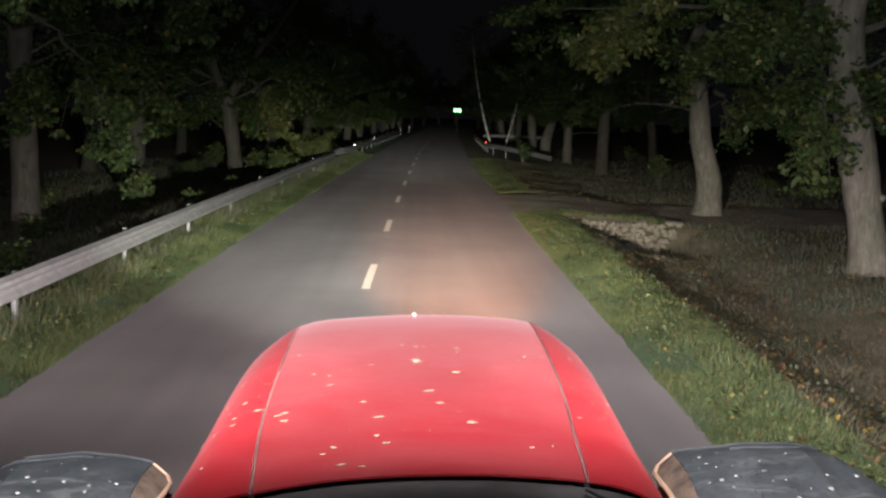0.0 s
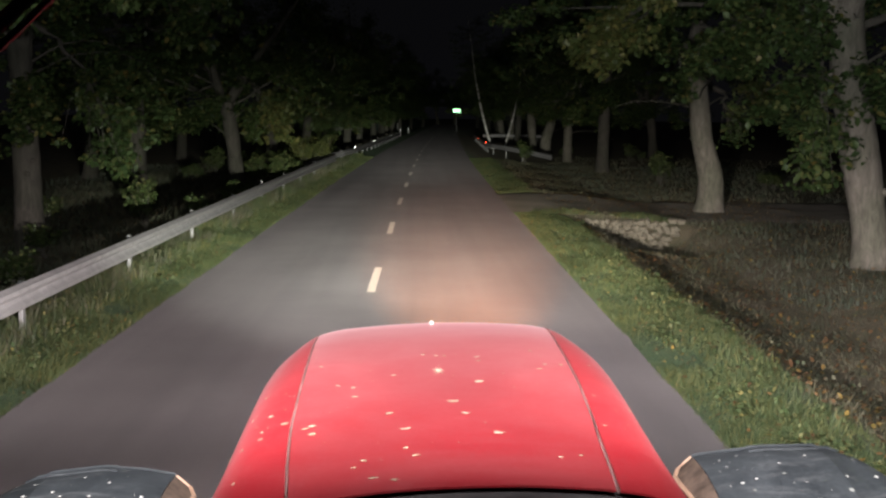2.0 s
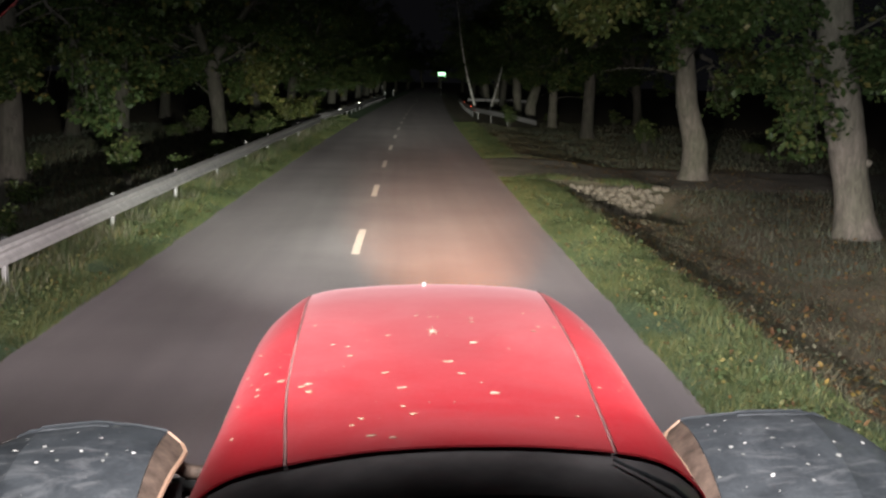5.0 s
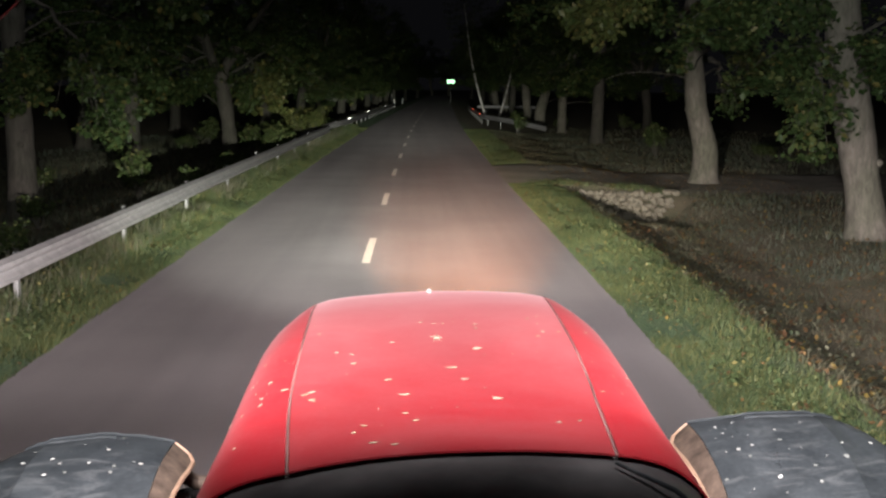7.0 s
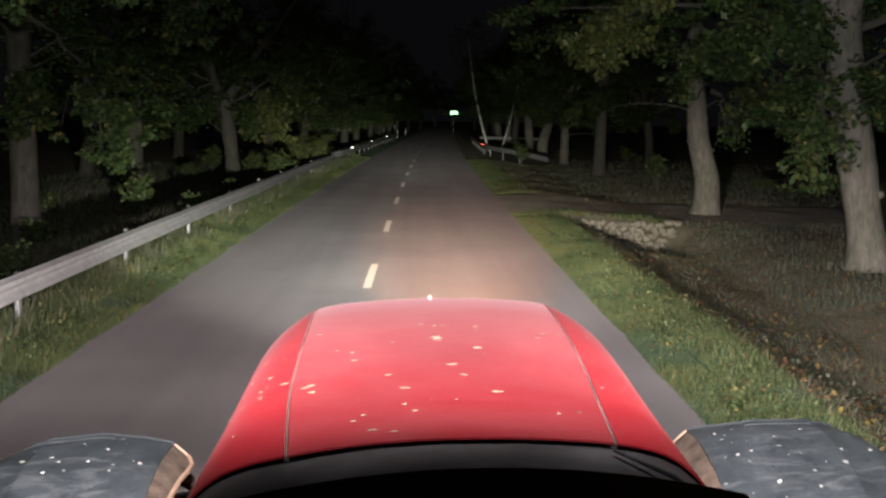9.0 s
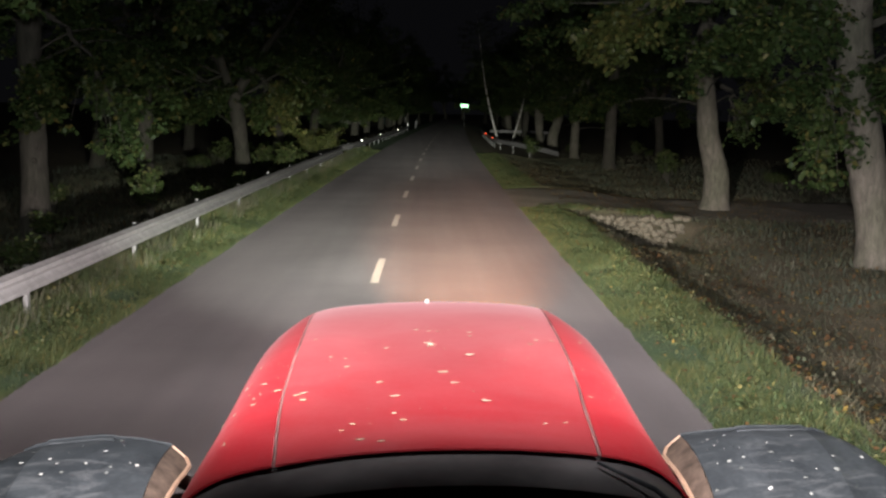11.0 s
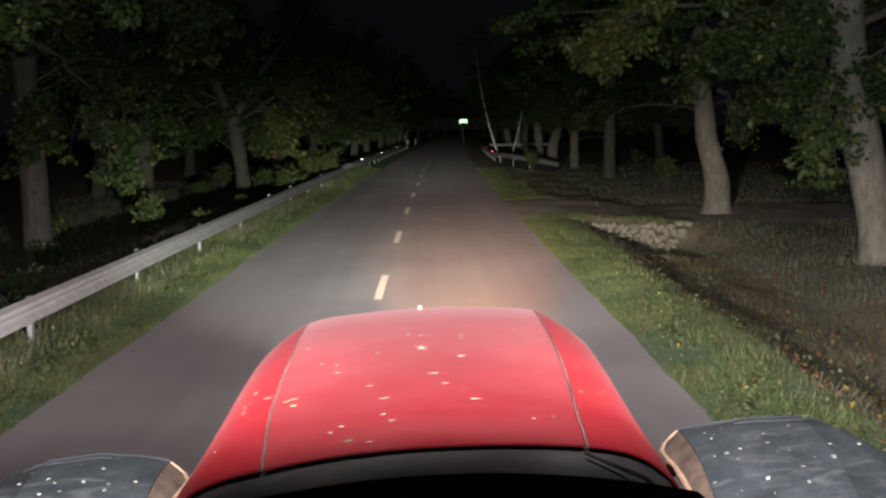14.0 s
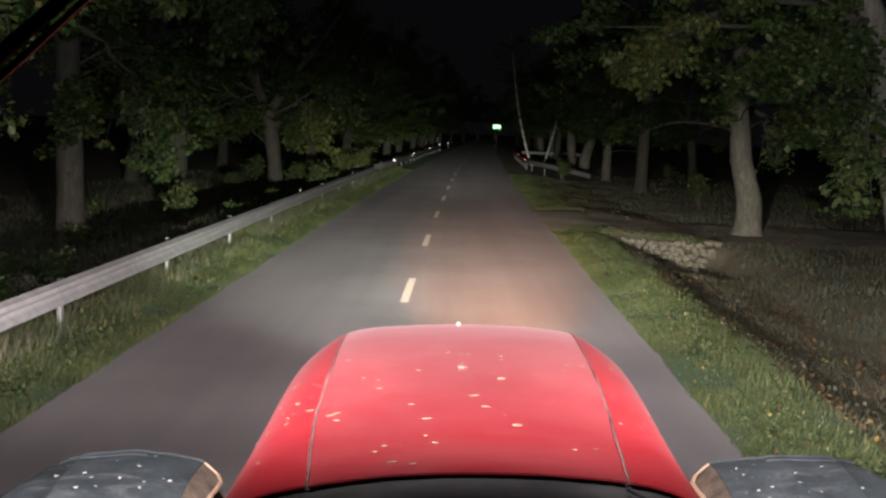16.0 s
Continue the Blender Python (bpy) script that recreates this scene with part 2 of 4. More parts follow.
ZINC = material("galvanised_steel", plain((0.37, 0.36, 0.36), 0.5, 0.1, 0.2, 5))
POST_ZINC = material("post_steel", plain((0.24, 0.24, 0.235), 0.6, 0.1, 0.2, 9))
STONE = material("field_stone", islands([(0.0, (0.035, 0.032, 0.025)), (0.5, (0.085, 0.075, 0.06)), (1.0, (0.21, 0.19, 0.165))], 0.9, 0.2, 4.0))
STEEL = material("dark_steel", plain((0.05, 0.05, 0.052), 0.6, 0.4, 0.3))
LENS = material("lamp_lens", glow((1.0, 0.95, 0.88), 2.0))
REFLECT = material("white_reflector", plain((0.95, 0.94, 0.90), 0.40, 1.0, 0.05, 20))
RED_REFLECT = material("red_reflector", plain((0.95, 0.10, 0.05), 0.40, 1.0, 0.05, 20))
# emission stands in for headlight light thrown back by the sign
SIGN_FACE = material("glowing_sign_face", glow((0.45, 1.0, 0.5), 3.0))

RED_PLATE = material("red_sign_plate", plain((0.45, 0.05, 0.04), 0.5, 0, 0.15, 12))
RENDER_WHITE = material("white_render", plain((0.62, 0.60, 0.56), 0.9, 0, 0.15, 3, 0.006))
ROOF_DARK = material("dark_roofing", plain((0.05, 0.048, 0.046), 0.85, 0, 0.3, 4, 0.006))
DARK_GLASS = material("dark_glass", plain((0.012, 0.014, 0.016), 0.08, 0, 0.2, 3))
CAR_PAINT = material("dark_car_paint", plain((0.02, 0.021, 0.024), 0.3, 0.2, 0.2, 8))
GREEN_PAINT = material("green_steel_paint", plain((0.02, 0.09, 0.075), 0.6, 0, 0.35, 5))


# ---- building helpers ----
def mesh_object(name, bm, mat, parent=None, smooth=False):
    data = bpy.data.meshes.new(name)
    bm.to_mesh(data)
    bm.free()
    if smooth:
        for poly in data.polygons:
            poly.use_smooth = True
        data.set_sharp_from_angle(angle=radians(42))
    data.materials.append(mat)
    ob = new(name, data)
    ob.parent = parent
    return ob


def part(name, bm, mat, parent, label="", smooth=False):
    return tagged(mesh_object(name, bm, mat, parent, smooth), label)


def raw_object(name, verts, faces, mat, parent=None, smooth=False):
    data = bpy.data.meshes.new(name)
    data.from_pydata(verts, [], faces)
    data.update()
    if smooth:
        for poly in data.polygons:
            poly.use_smooth = True
        data.set_sharp_from_angle(angle=radians(42))
    data.materials.append(mat)
    ob = new(name, data)
    ob.parent = parent
    return ob


def shared(name, data, parent, m=None):
    ob = new(name, data)
    ob.parent = parent
    if m is not None:
        ob.matrix_local = m
    return ob


def box(bm, size, m, bevel=0.0):
    r = bmesh.ops.create_cube(bm, size=1.0)
    bmesh.ops.transform(bm, matrix=m @ Matrix.Diagonal((*size, 1)), verts=r["verts"])
    if bevel:
        es = list({e for v in r["verts"] for e in v.link_edges})
        bmesh.ops.bevel(bm, geom=es, offset=bevel, segments=2, affect="EDGES", profile=0.5)


def tube(bm, pts, radii, sides=8, wobble=0.0, seed=0):
    """A tapered tube along points."""
    rnd = random.Random(seed)
    rings = []
    for i, q in enumerate(pts):
        d = (Vector(pts[min(i + 1, len(pts) - 1)]) - Vector(pts[max(i - 1, 0)])).normalized()
        a = d.orthogonal().normalized() if abs(d.z) < 0.9 else Vector((1, 0, 0)).cross(d).normalized()
        b = d.cross(a)
        ring = []
        for k in range(sides):
            w = radii[i] * (1 + wobble * (rnd.random() - 0.5))
            t = 2 * math.pi * k / sides
            ring.append(bm.verts.new(Vector(q) + a * math.cos(t) * w + b * math.sin(t) * w))
        rings.append(ring)
    for r0, r1 in zip(rings, rings[1:]):
        for k in range(sides):
            bm.faces.new((r0[k], r0[(k + 1) % sides], r1[(k + 1) % sides], r1[k]))
    bm.faces.new(rings[-1])
    bm.faces.new(list(reversed(rings[0])))


def slanted_bar(a, b, w, h):
    """A flat tapered bar from a to b."""
    bm = bmesh.new()
    a, b = Vector(a), Vector(b)
    mid = (a + b) / 2 + Vector((0, 0.012, 0))
    tube(bm, [a, mid, b], [w, w * 0.85, w * 0.6], 6)
    for v in bm.verts:
        v.co.y = mid.y + (v.co.y - mid.y) * h / w
    return bm


def smooth_step(a, b, x):
    t = min(1.0, max(0.0, (x - a) / (b - a)))
    return t * t * (3 - 2 * t)


# the road's line: a slow bend to the right, falling a little ahead
def bend(y):
    s = max(0.0, y - 20.0)
    return 0.007 * y + (0.0001 * s * s if s < 100 else 1.0 + 0.02 * (s - 100))


def fall(y):
    return -0.0105 * y


LEFT, RIGHT = -3.95, 2.50


def relief(u, y):
    """Height of the ground at u metres beside the line, y metres ahead."""
    n = noise.noise((u * 0.5, y * 0.35, 0)) * 0.06 + noise.noise((u * 1.7, y * 1.3, 4)) * 0.025
    if LEFT + 0.2 < u < RIGHT - 0.2:
        return -0.05
    if u >= RIGHT:
        crossing = smooth_step(33.2, 34.0, y) * (1 - smooth_step(44.0, 45.2, y))
        ditch = smooth_step(3.6, 5.1, u) * (1 - smooth_step(6.2, 8.2, u))
        deep = 0.42 * ditch * (1 - crossing) * (1 - 0.7 * smooth_step(45, 48, y))
        pit = 0.5 * smooth_step(27.5, 31.5, y) * (1 - crossing) * smooth_step(4.2, 5.0, u) * (1 - smooth_step(6.6, 7.8, u)) * (y < 36)
        far = 0.28 * smooth_step(4.5, 8.0, u)
        return n * smooth_step(0, 0.8, u - RIGHT) - 0.012 + 0.05 * smooth_step(0.2, 0.8, u - RIGHT) - deep - pit - far
    v = LEFT - u
    bank = 0.12 * smooth_step(0.1, 0.8, v) * (1 - smooth_step(1.3, 2.2, v))
    return n * smooth_step(0, 0.8, v) - 0.012 + bank - 0.5 * smooth_step(1.5, 4.0, v)


def place(u, y, z=0.0):
    return Vector((u + bend(y), y, fall(y) + relief(u, y) + z))


# ---- the setting: ground, road, marks, field track ----
us = [-900, -300, -120, -60, -35, -22, -16] + [-13 + 0.25 * i for i in range(105)] + [16, 22, 35, 60, 120, 300, 900]
ys = [-900, -200, -60, -25] + [-12 + 0.5 * i for i in range(165)] + [71, 73, 75, 77, 79, 81, 84, 87, 90, 94, 98, 104, 110, 117, 125, 150, 200, 300, 500, 900, 1600]
verts = [tuple(place(u, y)) for y in ys for u in us]
n = len(us)
faces = [(j * n + i, j * n + i + 1, (j + 1) * n + i + 1, (j + 1) * n + i) for j in range(len(ys) - 1) for i in range(n - 1)]
ground = tagged(raw_object("ground", verts, faces, SOIL, None, True), "dark earth verge and ditch under roadside trees", "ground", kind="structure")

rys = [-30 + 0.6 * i for i in range(220)] + [104, 108, 112, 118, 125, 135, 150, 175, 200, 230, 260, 300, 350, 420]
verts, faces = [], []
for y in rys:
    wl = noise.noise((1.3, y * 0.9, 0)) * 0.05
    wr = noise.noise((7.3, y * 0.9, 0)) * 0.05
    for k in range(9):
        u = LEFT + wl + (RIGHT + wr - LEFT - wl) * k / 8
        verts.append((u + bend(y), y, fall(y) + 0.03 * (1 - ((k - 4) / 4) ** 2)))
    for u in (LEFT + wl - 0.02, RIGHT + wr + 0.02):
        verts.append((u + bend(y), y, fall(y) - 0.07))
for j in range(len(rys) - 1):
    a, b = j * 11, (j + 1) * 11
    for k in range(8):
        faces.append((a + k, a + k + 1, b + k + 1, b + k))
    faces.append((a + 9, a, b, b + 9))
    faces.append((a + 8, a + 10, b + 10, b + 8))
road = tagged(raw_object("road", verts, faces, ASPHALT, None, True), "worn grey asphalt country road with dashed white centre line", "road", kind="structure")


def road_z(u, y):
    k = (u - LEFT) / (RIGHT - LEFT) * 2 - 1
    return fall(y) + 0.03 * (1 - k * k)


for i in range(-2, 16):
    y0 = 18.4 + 9.3 * i
    rnd = random.Random(i + 40)
    bm = bmesh.new()
    top = []
    steps = 6
    for k in range(steps + 1):
        y = y0 + 3.1 * k / steps
        for s in (-1, 1):
            u = -0.93 + s * (0.065 + 0.008 * (rnd.random() - 0.5))
            top.append(bm.verts.new((u + bend(y), y, road_z(u, y) + 0.007)))
    for k in range(steps):
        bm.faces.new((top[2 * k], top[2 * k + 1], top[2 * k + 3], top[2 * k + 2]))
    part("line_dash", bm, WHITE, road)

verts, faces = [], []
for j in range(17):
    for i in range(25):
        u, y = RIGHT - 0.06 + 0.6 * i, 34.6 + 8.6 * j / 16
        q = place(max(u, 2.6), y)
        edge = 0.3 * noise.noise((u * 0.6, j, 3)) if j in (0, 16) else 0
        verts.append((u + bend(y), y + edge, q.z + 0.035 - (0.09 if j in (0, 16) else 0)))
for j in range(16):
    for i in range(24):
        a = j * 25 + i
        faces.append((a, a + 1, a + 26, a + 25))
tagged(raw_object("field_track", verts, faces, GRAVEL, None, True), "gravel field entrance track crossing the ditch", "track", kind="structure")

# ---- the tractor ----
X0 = -0.035
ROLL = Matrix.Translation((X0, 0, 2.05)) @ pose(0, 0, 0, 0, -2.0, 0) @ Matrix.Translation((-X0, 0, -2.05))
tractor = tagged(new("tractor"), "red tractor with dusty rounded bonnet and black mudguards", "tractor")

SECTION = ((0.0, 0.0), (0.15, -0.003), (0.30, -0.011), (0.37, -0.021), (0.42, -0.039), (0.46, -0.073), (0.487, -0.104), (0.503, -0.165), (0.513, -0.24), (0.53, -0.90))
CREST = ((1.95, 2.070), (2.2, 2.070), (2.8, 2.066), (3.3, 2.060), (3.7, 2.054), (3.95, 2.041), (4.1, 2.016), (4.2, 1.975), (4.27, 1.90), (4.31, 1.80), (4.33, 1.65))


def lerp_table(table, v):
    for (a, p), (b, q) in zip(table, table[1:]):
        if v <= b:
            return p + (q - p) * (v - a) / (b - a)
    return table[-1][1]


def soft_table(table, v, w):
    return sum(lerp_table(table, min(max(v + d * w, table[0][0]), table[-1][0])) for d in (-1, -0.5, 0, 0.5, 1)) / 5


def seam(y, side=0):
    """Distance of the panel joint from the bonnet's middle line."""
    near = lerp_table(((1.95, 0.290), (2.3, 0.318), (2.65, 0.343), (3.0, 0.360), (3.4, 0.374), (3.8, 0.386), (4.4, 0.39)), y)
    if side > 0:
        return near + 0.010 * (1 - smooth_step(2.0, 2.6, y)) - 0.014 * smooth_step(3.0, 4.0, y)
    return near - 0.008 * (1 - smooth_step(2.0, 2.6, y))


SHOULDER = 0.36


def taper(y):
    """How much steeper the bonnet's shoulders fall towards the nose."""
    return soft_table(((1.95, 0.97), (2.6, 0.925), (3.1, 0.83), (3.5, 0.795), (3.75, 0.85), (3.95, 1.04), (4.33, 1.26)), y, 0.08)


def flank_edge(y):
    return SHOULDER + (0.53 - SHOULDER) / taper(y)


def bonnet_point(h, y, drop=0.0):
    """A point of the bonnet: h metres out from its middle line, y ahead."""
    out = abs(h) if abs(h) < SHOULDER else SHOULDER + (abs(h) - SHOULDER) * taper(y)
    z = soft_table(CREST, y, 0.06) + soft_table(SECTION, out, 0.02) - drop
    yy = y - 0.2 * min(abs(h), 0.6) ** 2 * smooth_step(3.0, 4.15, y)
    return ROLL @ Vector((X0 + h, yy, z))


def skin(rows, thick):
    """A sheet of given rows of points, turned in at its rim."""
    bm = bmesh.new()
    grid = [[bm.verts.new(q) for q in row] for row in rows]
    for r0, r1 in zip(grid, grid[1:]):
        for a, b, c, d in zip(r0, r0[1:], r1[1:], r1):
            bm.faces.new((a, b, c, d))
    bmesh.ops.recalc_face_normals(bm, faces=bm.faces)
    r = bmesh.ops.solidify(bm, geom=bm.faces[:], thickness=thick)
    bmesh.ops.recalc_face_normals(bm, faces=bm.faces)
    return bm


bys = [2.0, 2.003, 2.012] + [2.0 + 0.07 * i for i in range(1, 30)] + [4.08, 4.13, 4.17, 4.21, 4.24, 4.27, 4.29, 4.31, 4.325]


def rear_cut(h):
    return 2.142 - 0.55 * h * h + (0.08 * h + 0.22 * h * h if h > 0 else 0)


def bonnet_y(h, t):
    y0 = rear_cut(h)
    return y0 + (4.325 - y0) * t


ts = [(y - 2.0) / 2.325 for y in bys]
rows = [[bonnet_point(seam(bonnet_y(0.03 * k, t), k) * k / 10 - (0.004 if k == 10 else -0.004 if k == -10 else 0), bonnet_y(0.033 * k, t)) for k in range(-10, 11)] for t in ts]
bonnet = part("bonnet", skin(rows, 0.004), PAINT, tractor, "dusty red bonnet top panel", True)
for s in (-1, 1):
    rows = []
    for t in ts:
        row = []
        for k in range(20):
            y = bonnet_y(s * (0.33 + 0.0095 * k), t)
            h = seam(y, s) + 0.004 + (flank_edge(y) - seam(y, s) - 0.004) * (k / 15 if k <= 15 else 1)
            q = bonnet_point(s * h, y)
            if k > 15:
                q = bonnet_point(s * flank_edge(y), y, (k - 15) * 0.17)
            row.append(q)
        rows.append(row)
    part("side_panel", skin(rows, 0.004), SIDE_PAINT, tractor, "", True)
    pts = [bonnet_point(s * seam(bonnet_y(s * 0.32, t), s), bonnet_y(s * 0.33, t), 0.003) for t in ts]
    bm = bmesh.new()
    tube(bm, pts, [0.0019] * len(pts), 6)
    part("seam_seal", bm, SEAL, tractor, "seam between bonnet panels with a pale painted highlight", True)

# nose: grille surround, mesh bars and headlights
bm = bmesh.new()
box(bm, (0.94, 0.10, 0.80), ROLL @ pose(X0, 4.10, 1.24), 0.04)
part("grille_frame", bm, BLACK, tractor)
bar = bpy.data.meshes.new("grille_bar")
bm = bmesh.new()
box(bm, (0.62, 0.015, 0.012), Matrix.Identity(4), 0.003)
bm.to_mesh(bar)
bm.free()
bar.materials.append(STEEL)
for i in range(14):
    shared("grille_bar", bar, tractor, ROLL @ pose(X0, 4.16, 1.0 + 0.045 * i))
for s in (-1, 1):
    bm = bmesh.new()
    tube(bm, [(X0 + s * 0.30, 4.06, 1.45), (X0 + s * 0.30, 4.30, 1.45)], [0.085, 0.10], 20)
    bm.faces.ensure_lookup_table()
    caps = [f for f in bm.faces if len(f.verts) > 4]
    r = bmesh.ops.inset_region(bm, faces=[caps[0]], thickness=0.012)
    lamp = part("headlight", bm, BLACK, tractor, "round headlight in black housing")
    bm = bmesh.new()
    tube(bm, [(X0 + s * 0.30, 4.301, 1.45), (X0 + s * 0.30, 4.312, 1.45)], [0.085, 0.07], 20)
    part("lens", bm, LENS, lamp)
    # unseen plate, added to keep the beam off the trees' upper parts
    bm = bmesh.new()
    box(bm, (0.34, 0.28, 0.006), pose(X0 + s * 0.30, 4.44, 1.4630, -4.9), 0.002)
    part("beam_cutoff", bm, BLACK, lamp, "flat black plate added above the lens to cut the beam")

# nose badge, painted lamp reflection and dried specks
bm = bmesh.new()
bmesh.ops.create_uvsphere(bm, u_segments=12, v_segments=8, radius=0.009)
bmesh.ops.transform(bm, matrix=Matrix.Translation(bonnet_point(-0.01, 3.93) + Vector((0, 0, 0.004))), verts=bm.verts)
part("nose_badge", bm, WHITE_PLASTIC, tractor, "small white knob on bonnet nose", True)


def blob(bm, centre, ex, ey, a, b, turn, thick, rnd):
    """A flat dried splash at centre, in the plane of ex and ey."""
    ring = []
    for k in range(8):
        t = 2 * math.pi * k / 8
        w = 0.6 + 0.75 * rnd.random()
        d = Vector((math.cos(t) * a * w, math.sin(t) * b * w))
        d.rotate(Matrix.Rotation(turn, 2))
        ring.append(bm.verts.new(centre + ex * d.x + ey * d.y))
    top = bm.verts.new(centre + ex.cross(ey).normalized() * thick)
    for k in range(8):
        bm.faces.new((ring[k], ring[(k + 1) % 8], top))


def frame_at(f, u, v):
    """Centre and two tangents of a surface f(u, v)."""
    c = f(u, v)
    return c, (f(u + 0.01, v) - c).normalized(), (f(u, v + 0.01) - c).normalized()


SPOTS = ((0.099, 3.002), (-0.211, 2.887), (-0.121, 2.698), (0.031, 2.79), (-0.06, 2.351), (0.117, 2.508), (0.054, 2.676), (-0.085, 2.557),
         (-0.081, 2.41), (-0.164, 2.331), (-0.181, 2.287), (-0.142, 2.213), (-0.102, 2.196), (-0.308, 2.617), (-0.296, 2.635), (-0.288, 2.567), (-0.362, 2.699), (-0.409, 2.818),
         (-0.467, 2.911), (-0.415, 2.684), (-0.46, 3.119), (-0.494, 2.706), (-0.452, 2.627), (-0.409, 2.619), (0.23, 2.329), (0.273, 2.344), (0.478, 2.938), (-0.12, 3.103),
         (-0.262, 3.025), (-0.425, 2.327), (-0.221, 2.99), (-0.043, 3.36), (-0.005, 3.334), (0.019, 3.332), (0.112, 3.318), (0.111, 3.262), (0.271, 3.423), (0.274, 3.169),
         (0.294, 3.234), (0.341, 3.252), (0.434, 3.352), (0.361, 2.602), (-0.328, 3.303))
rnd = random.Random(5)
bm = bmesh.new()
for i, (x, y) in enumerate(SPOTS):
    c, ex, ey = frame_at(lambda p, q: bonnet_point(p, q, -0.0015), x, y)
    big = 0.0095 if i < 8 else 0.007 if i < 18 else 0.0055
    blob(bm, c, ex, ey, big * (0.9 + 0.6 * rnd.random()), big * (0.6 + 0.5 * rnd.random()), 0.5 * rnd.random(), 0.001, rnd)
for i in range(60):
    c, ex, ey = frame_at(lambda p, q: bonnet_point(p, q, -0.0015), rnd.uniform(-0.46, 0.46), rnd.uniform(2.3, 3.9))
    blob(bm, c, ex, ey, 0.0024, 0.0024, 0, 0.0005, rnd)
tagged(part("dirt_specks", bm, SPECK, tractor, "pale dried mud specks on bonnet"), kind="stuff")
# reflection of a work lamp, put in as a flat pale star
bm = bmesh.new()
c, ex, ey = frame_at(lambda p, q: bonnet_point(p, q, -0.0015), -0.002, 3.138)
ring = [bm.verts.new(c + (ex * math.cos(math.pi * k / 9) * 0.6 + ey * math.sin(math.pi * k / 9) * 2.2) * ((0.034 if k % 4 == 0 else 0.022) if k % 2 == 0 else 0.006)) for k in range(18)]
mid = bm.verts.new(c + ex.cross(ey) * 0.002)
for k in range(18):
    bm.faces.new((ring[k], ring[(k + 1) % 18], mid))
part("lamp_glint", bm, SPECK, tractor, "pale star on bonnet, a painted lamp reflection")

# cowl behind the bonnet and the cab's dark front sill
rows = []
for k in range(9):
    t = k / 8
    row = []
    for j in range(-14, 15):
        h = 0.5 * j / 14
        y0 = rear_cut(h) + 0.05
        q = bonnet_point(h, max(y0, 1.96), 0.010 + 0.02 * t)
        q.y -= 0.34 * t
        q.z -= 0.05 * t * t
        row.append(q)
    rows.append(row)
part("cowl", skin(rows, 0.02), COWL, tractor, "matt black cowl behind the bonnet", True)
rows = []
for k in range(7):
    t = k / 6
    row = []
    for j in range(-16, 17):
        x = 0.75 * j / 16
        z = 2.213 - 0.34 * (x - 0.075) ** 2 - 0.7 * max(0, x - 0.38) - 0.7 * max(0, -0.36 - x)
        row.append(Vector((X0 + x * (1 - 0.1 * t), 1.50 - 0.55 * t, z - 0.02 * t * t - (0.5 * smooth_step(0.8, 1, t)))))
    rows.append(row)
front = [Vector((q.x, q.y, 1.2)) for q in rows[0]]
part("front_sill", skin([front] + rows, 0.02), DASH, tractor, "", True)

bm = bmesh.new()
tube(bm, [ROLL @ Vector((0.27, 2.10, 2.052)), ROLL @ Vector((0.36, 2.00, 2.032)), ROLL @ Vector((0.44, 1.86, 1.985))], [0.003, 0.005, 0.003], 8)
part("wiper_arm", bm, PLASTIC, tractor, "grey wiper arm lying on the cowl", True)
# a side wiper parked along the windscreen's upper corner
wiper = part("windscreen_wiper", slanted_bar((-0.82, 1.31, 2.605), (-0.40, 1.31, 2.98), 0.012, 0.007), BLACK, tractor, "black wiper arm parked across the windscreen corner")
part("wiper_blade", slanted_bar((-0.80, 1.33, 2.600), (-0.42, 1.33, 2.945), 0.006, 0.010), BLACK, wiper)

# chassis, axle
bm = bmesh.new()
box(bm, (0.46, 4.3, 0.45), pose(X0, 1.8, 1.0), 0.05)
part("chassis", bm, STEEL, tractor)
bm = bmesh.new()
tube(bm, [(X0 - 0.85, 3.45, 0.76), (X0 + 0.85, 3.45, 0.76)], [0.09, 0.09], 12)
part("front_axle", bm, STEEL, tractor)
bm = bmesh.new()
tube(bm, [(X0 - 0.85, 0.45, 0.93), (X0 + 0.85, 0.45, 0.93)], [0.13, 0.13], 12)
part("rear_axle", bm, STEEL, tractor)


def wheel_meshes(radius, width, lugs):
    bm = bmesh.new()
    prof = ((-0.42, 0.56), (-0.5, 0.70), (-0.5, 0.88), (-0.42, 0.95), (0, 0.965), (0.42, 0.95), (0.5, 0.88), (0.5, 0.70), (0.42, 0.56))
    rings = []
    n = 40
    for i in range(n):
        t = 2 * math.pi * i / n
        rings.append([bm.verts.new((a * width, math.cos(t) * r * radius, math.sin(t) * r * radius)) for a, r in prof])
    for i in range(n):
        r0, r1 = rings[i], rings[(i + 1) % n]
        for a, b, c, d in zip(r0, r0[1:], r1[1:], r1):
            bm.faces.new((a, b, c, d))
    for i in range(lugs * 2):
        t = math.pi * i / lugs
        s = -1 if i % 2 else 1
        m = pose(0, 0, 0, math.degrees(t)) @ Matrix.Translation((s * width * 0.25, 0, radius * 0.972)) @ pose(0, 0, 0, 0, 0, s * 35)
        box(bm, (width * 0.56, 0.06, 0.05), m)
    tyre = bpy.data.meshes.new("tyre")
    bm.to_mesh(tyre)
    bm.free()
    tyre.materials.append(RUBBER)
    bm = bmesh.new()
    rings = []
    for i in range(28):
        t = 2 * math.pi * i / 28
        rings.append([bm.verts.new((a * width, math.cos(t) * r * radius, math.sin(t) * r * radius)) for a, r in ((-0.42, 0.57), (-0.1, 0.5), (0.12, 0.3), (0.2, 0.08), (0.1, 0.02))])
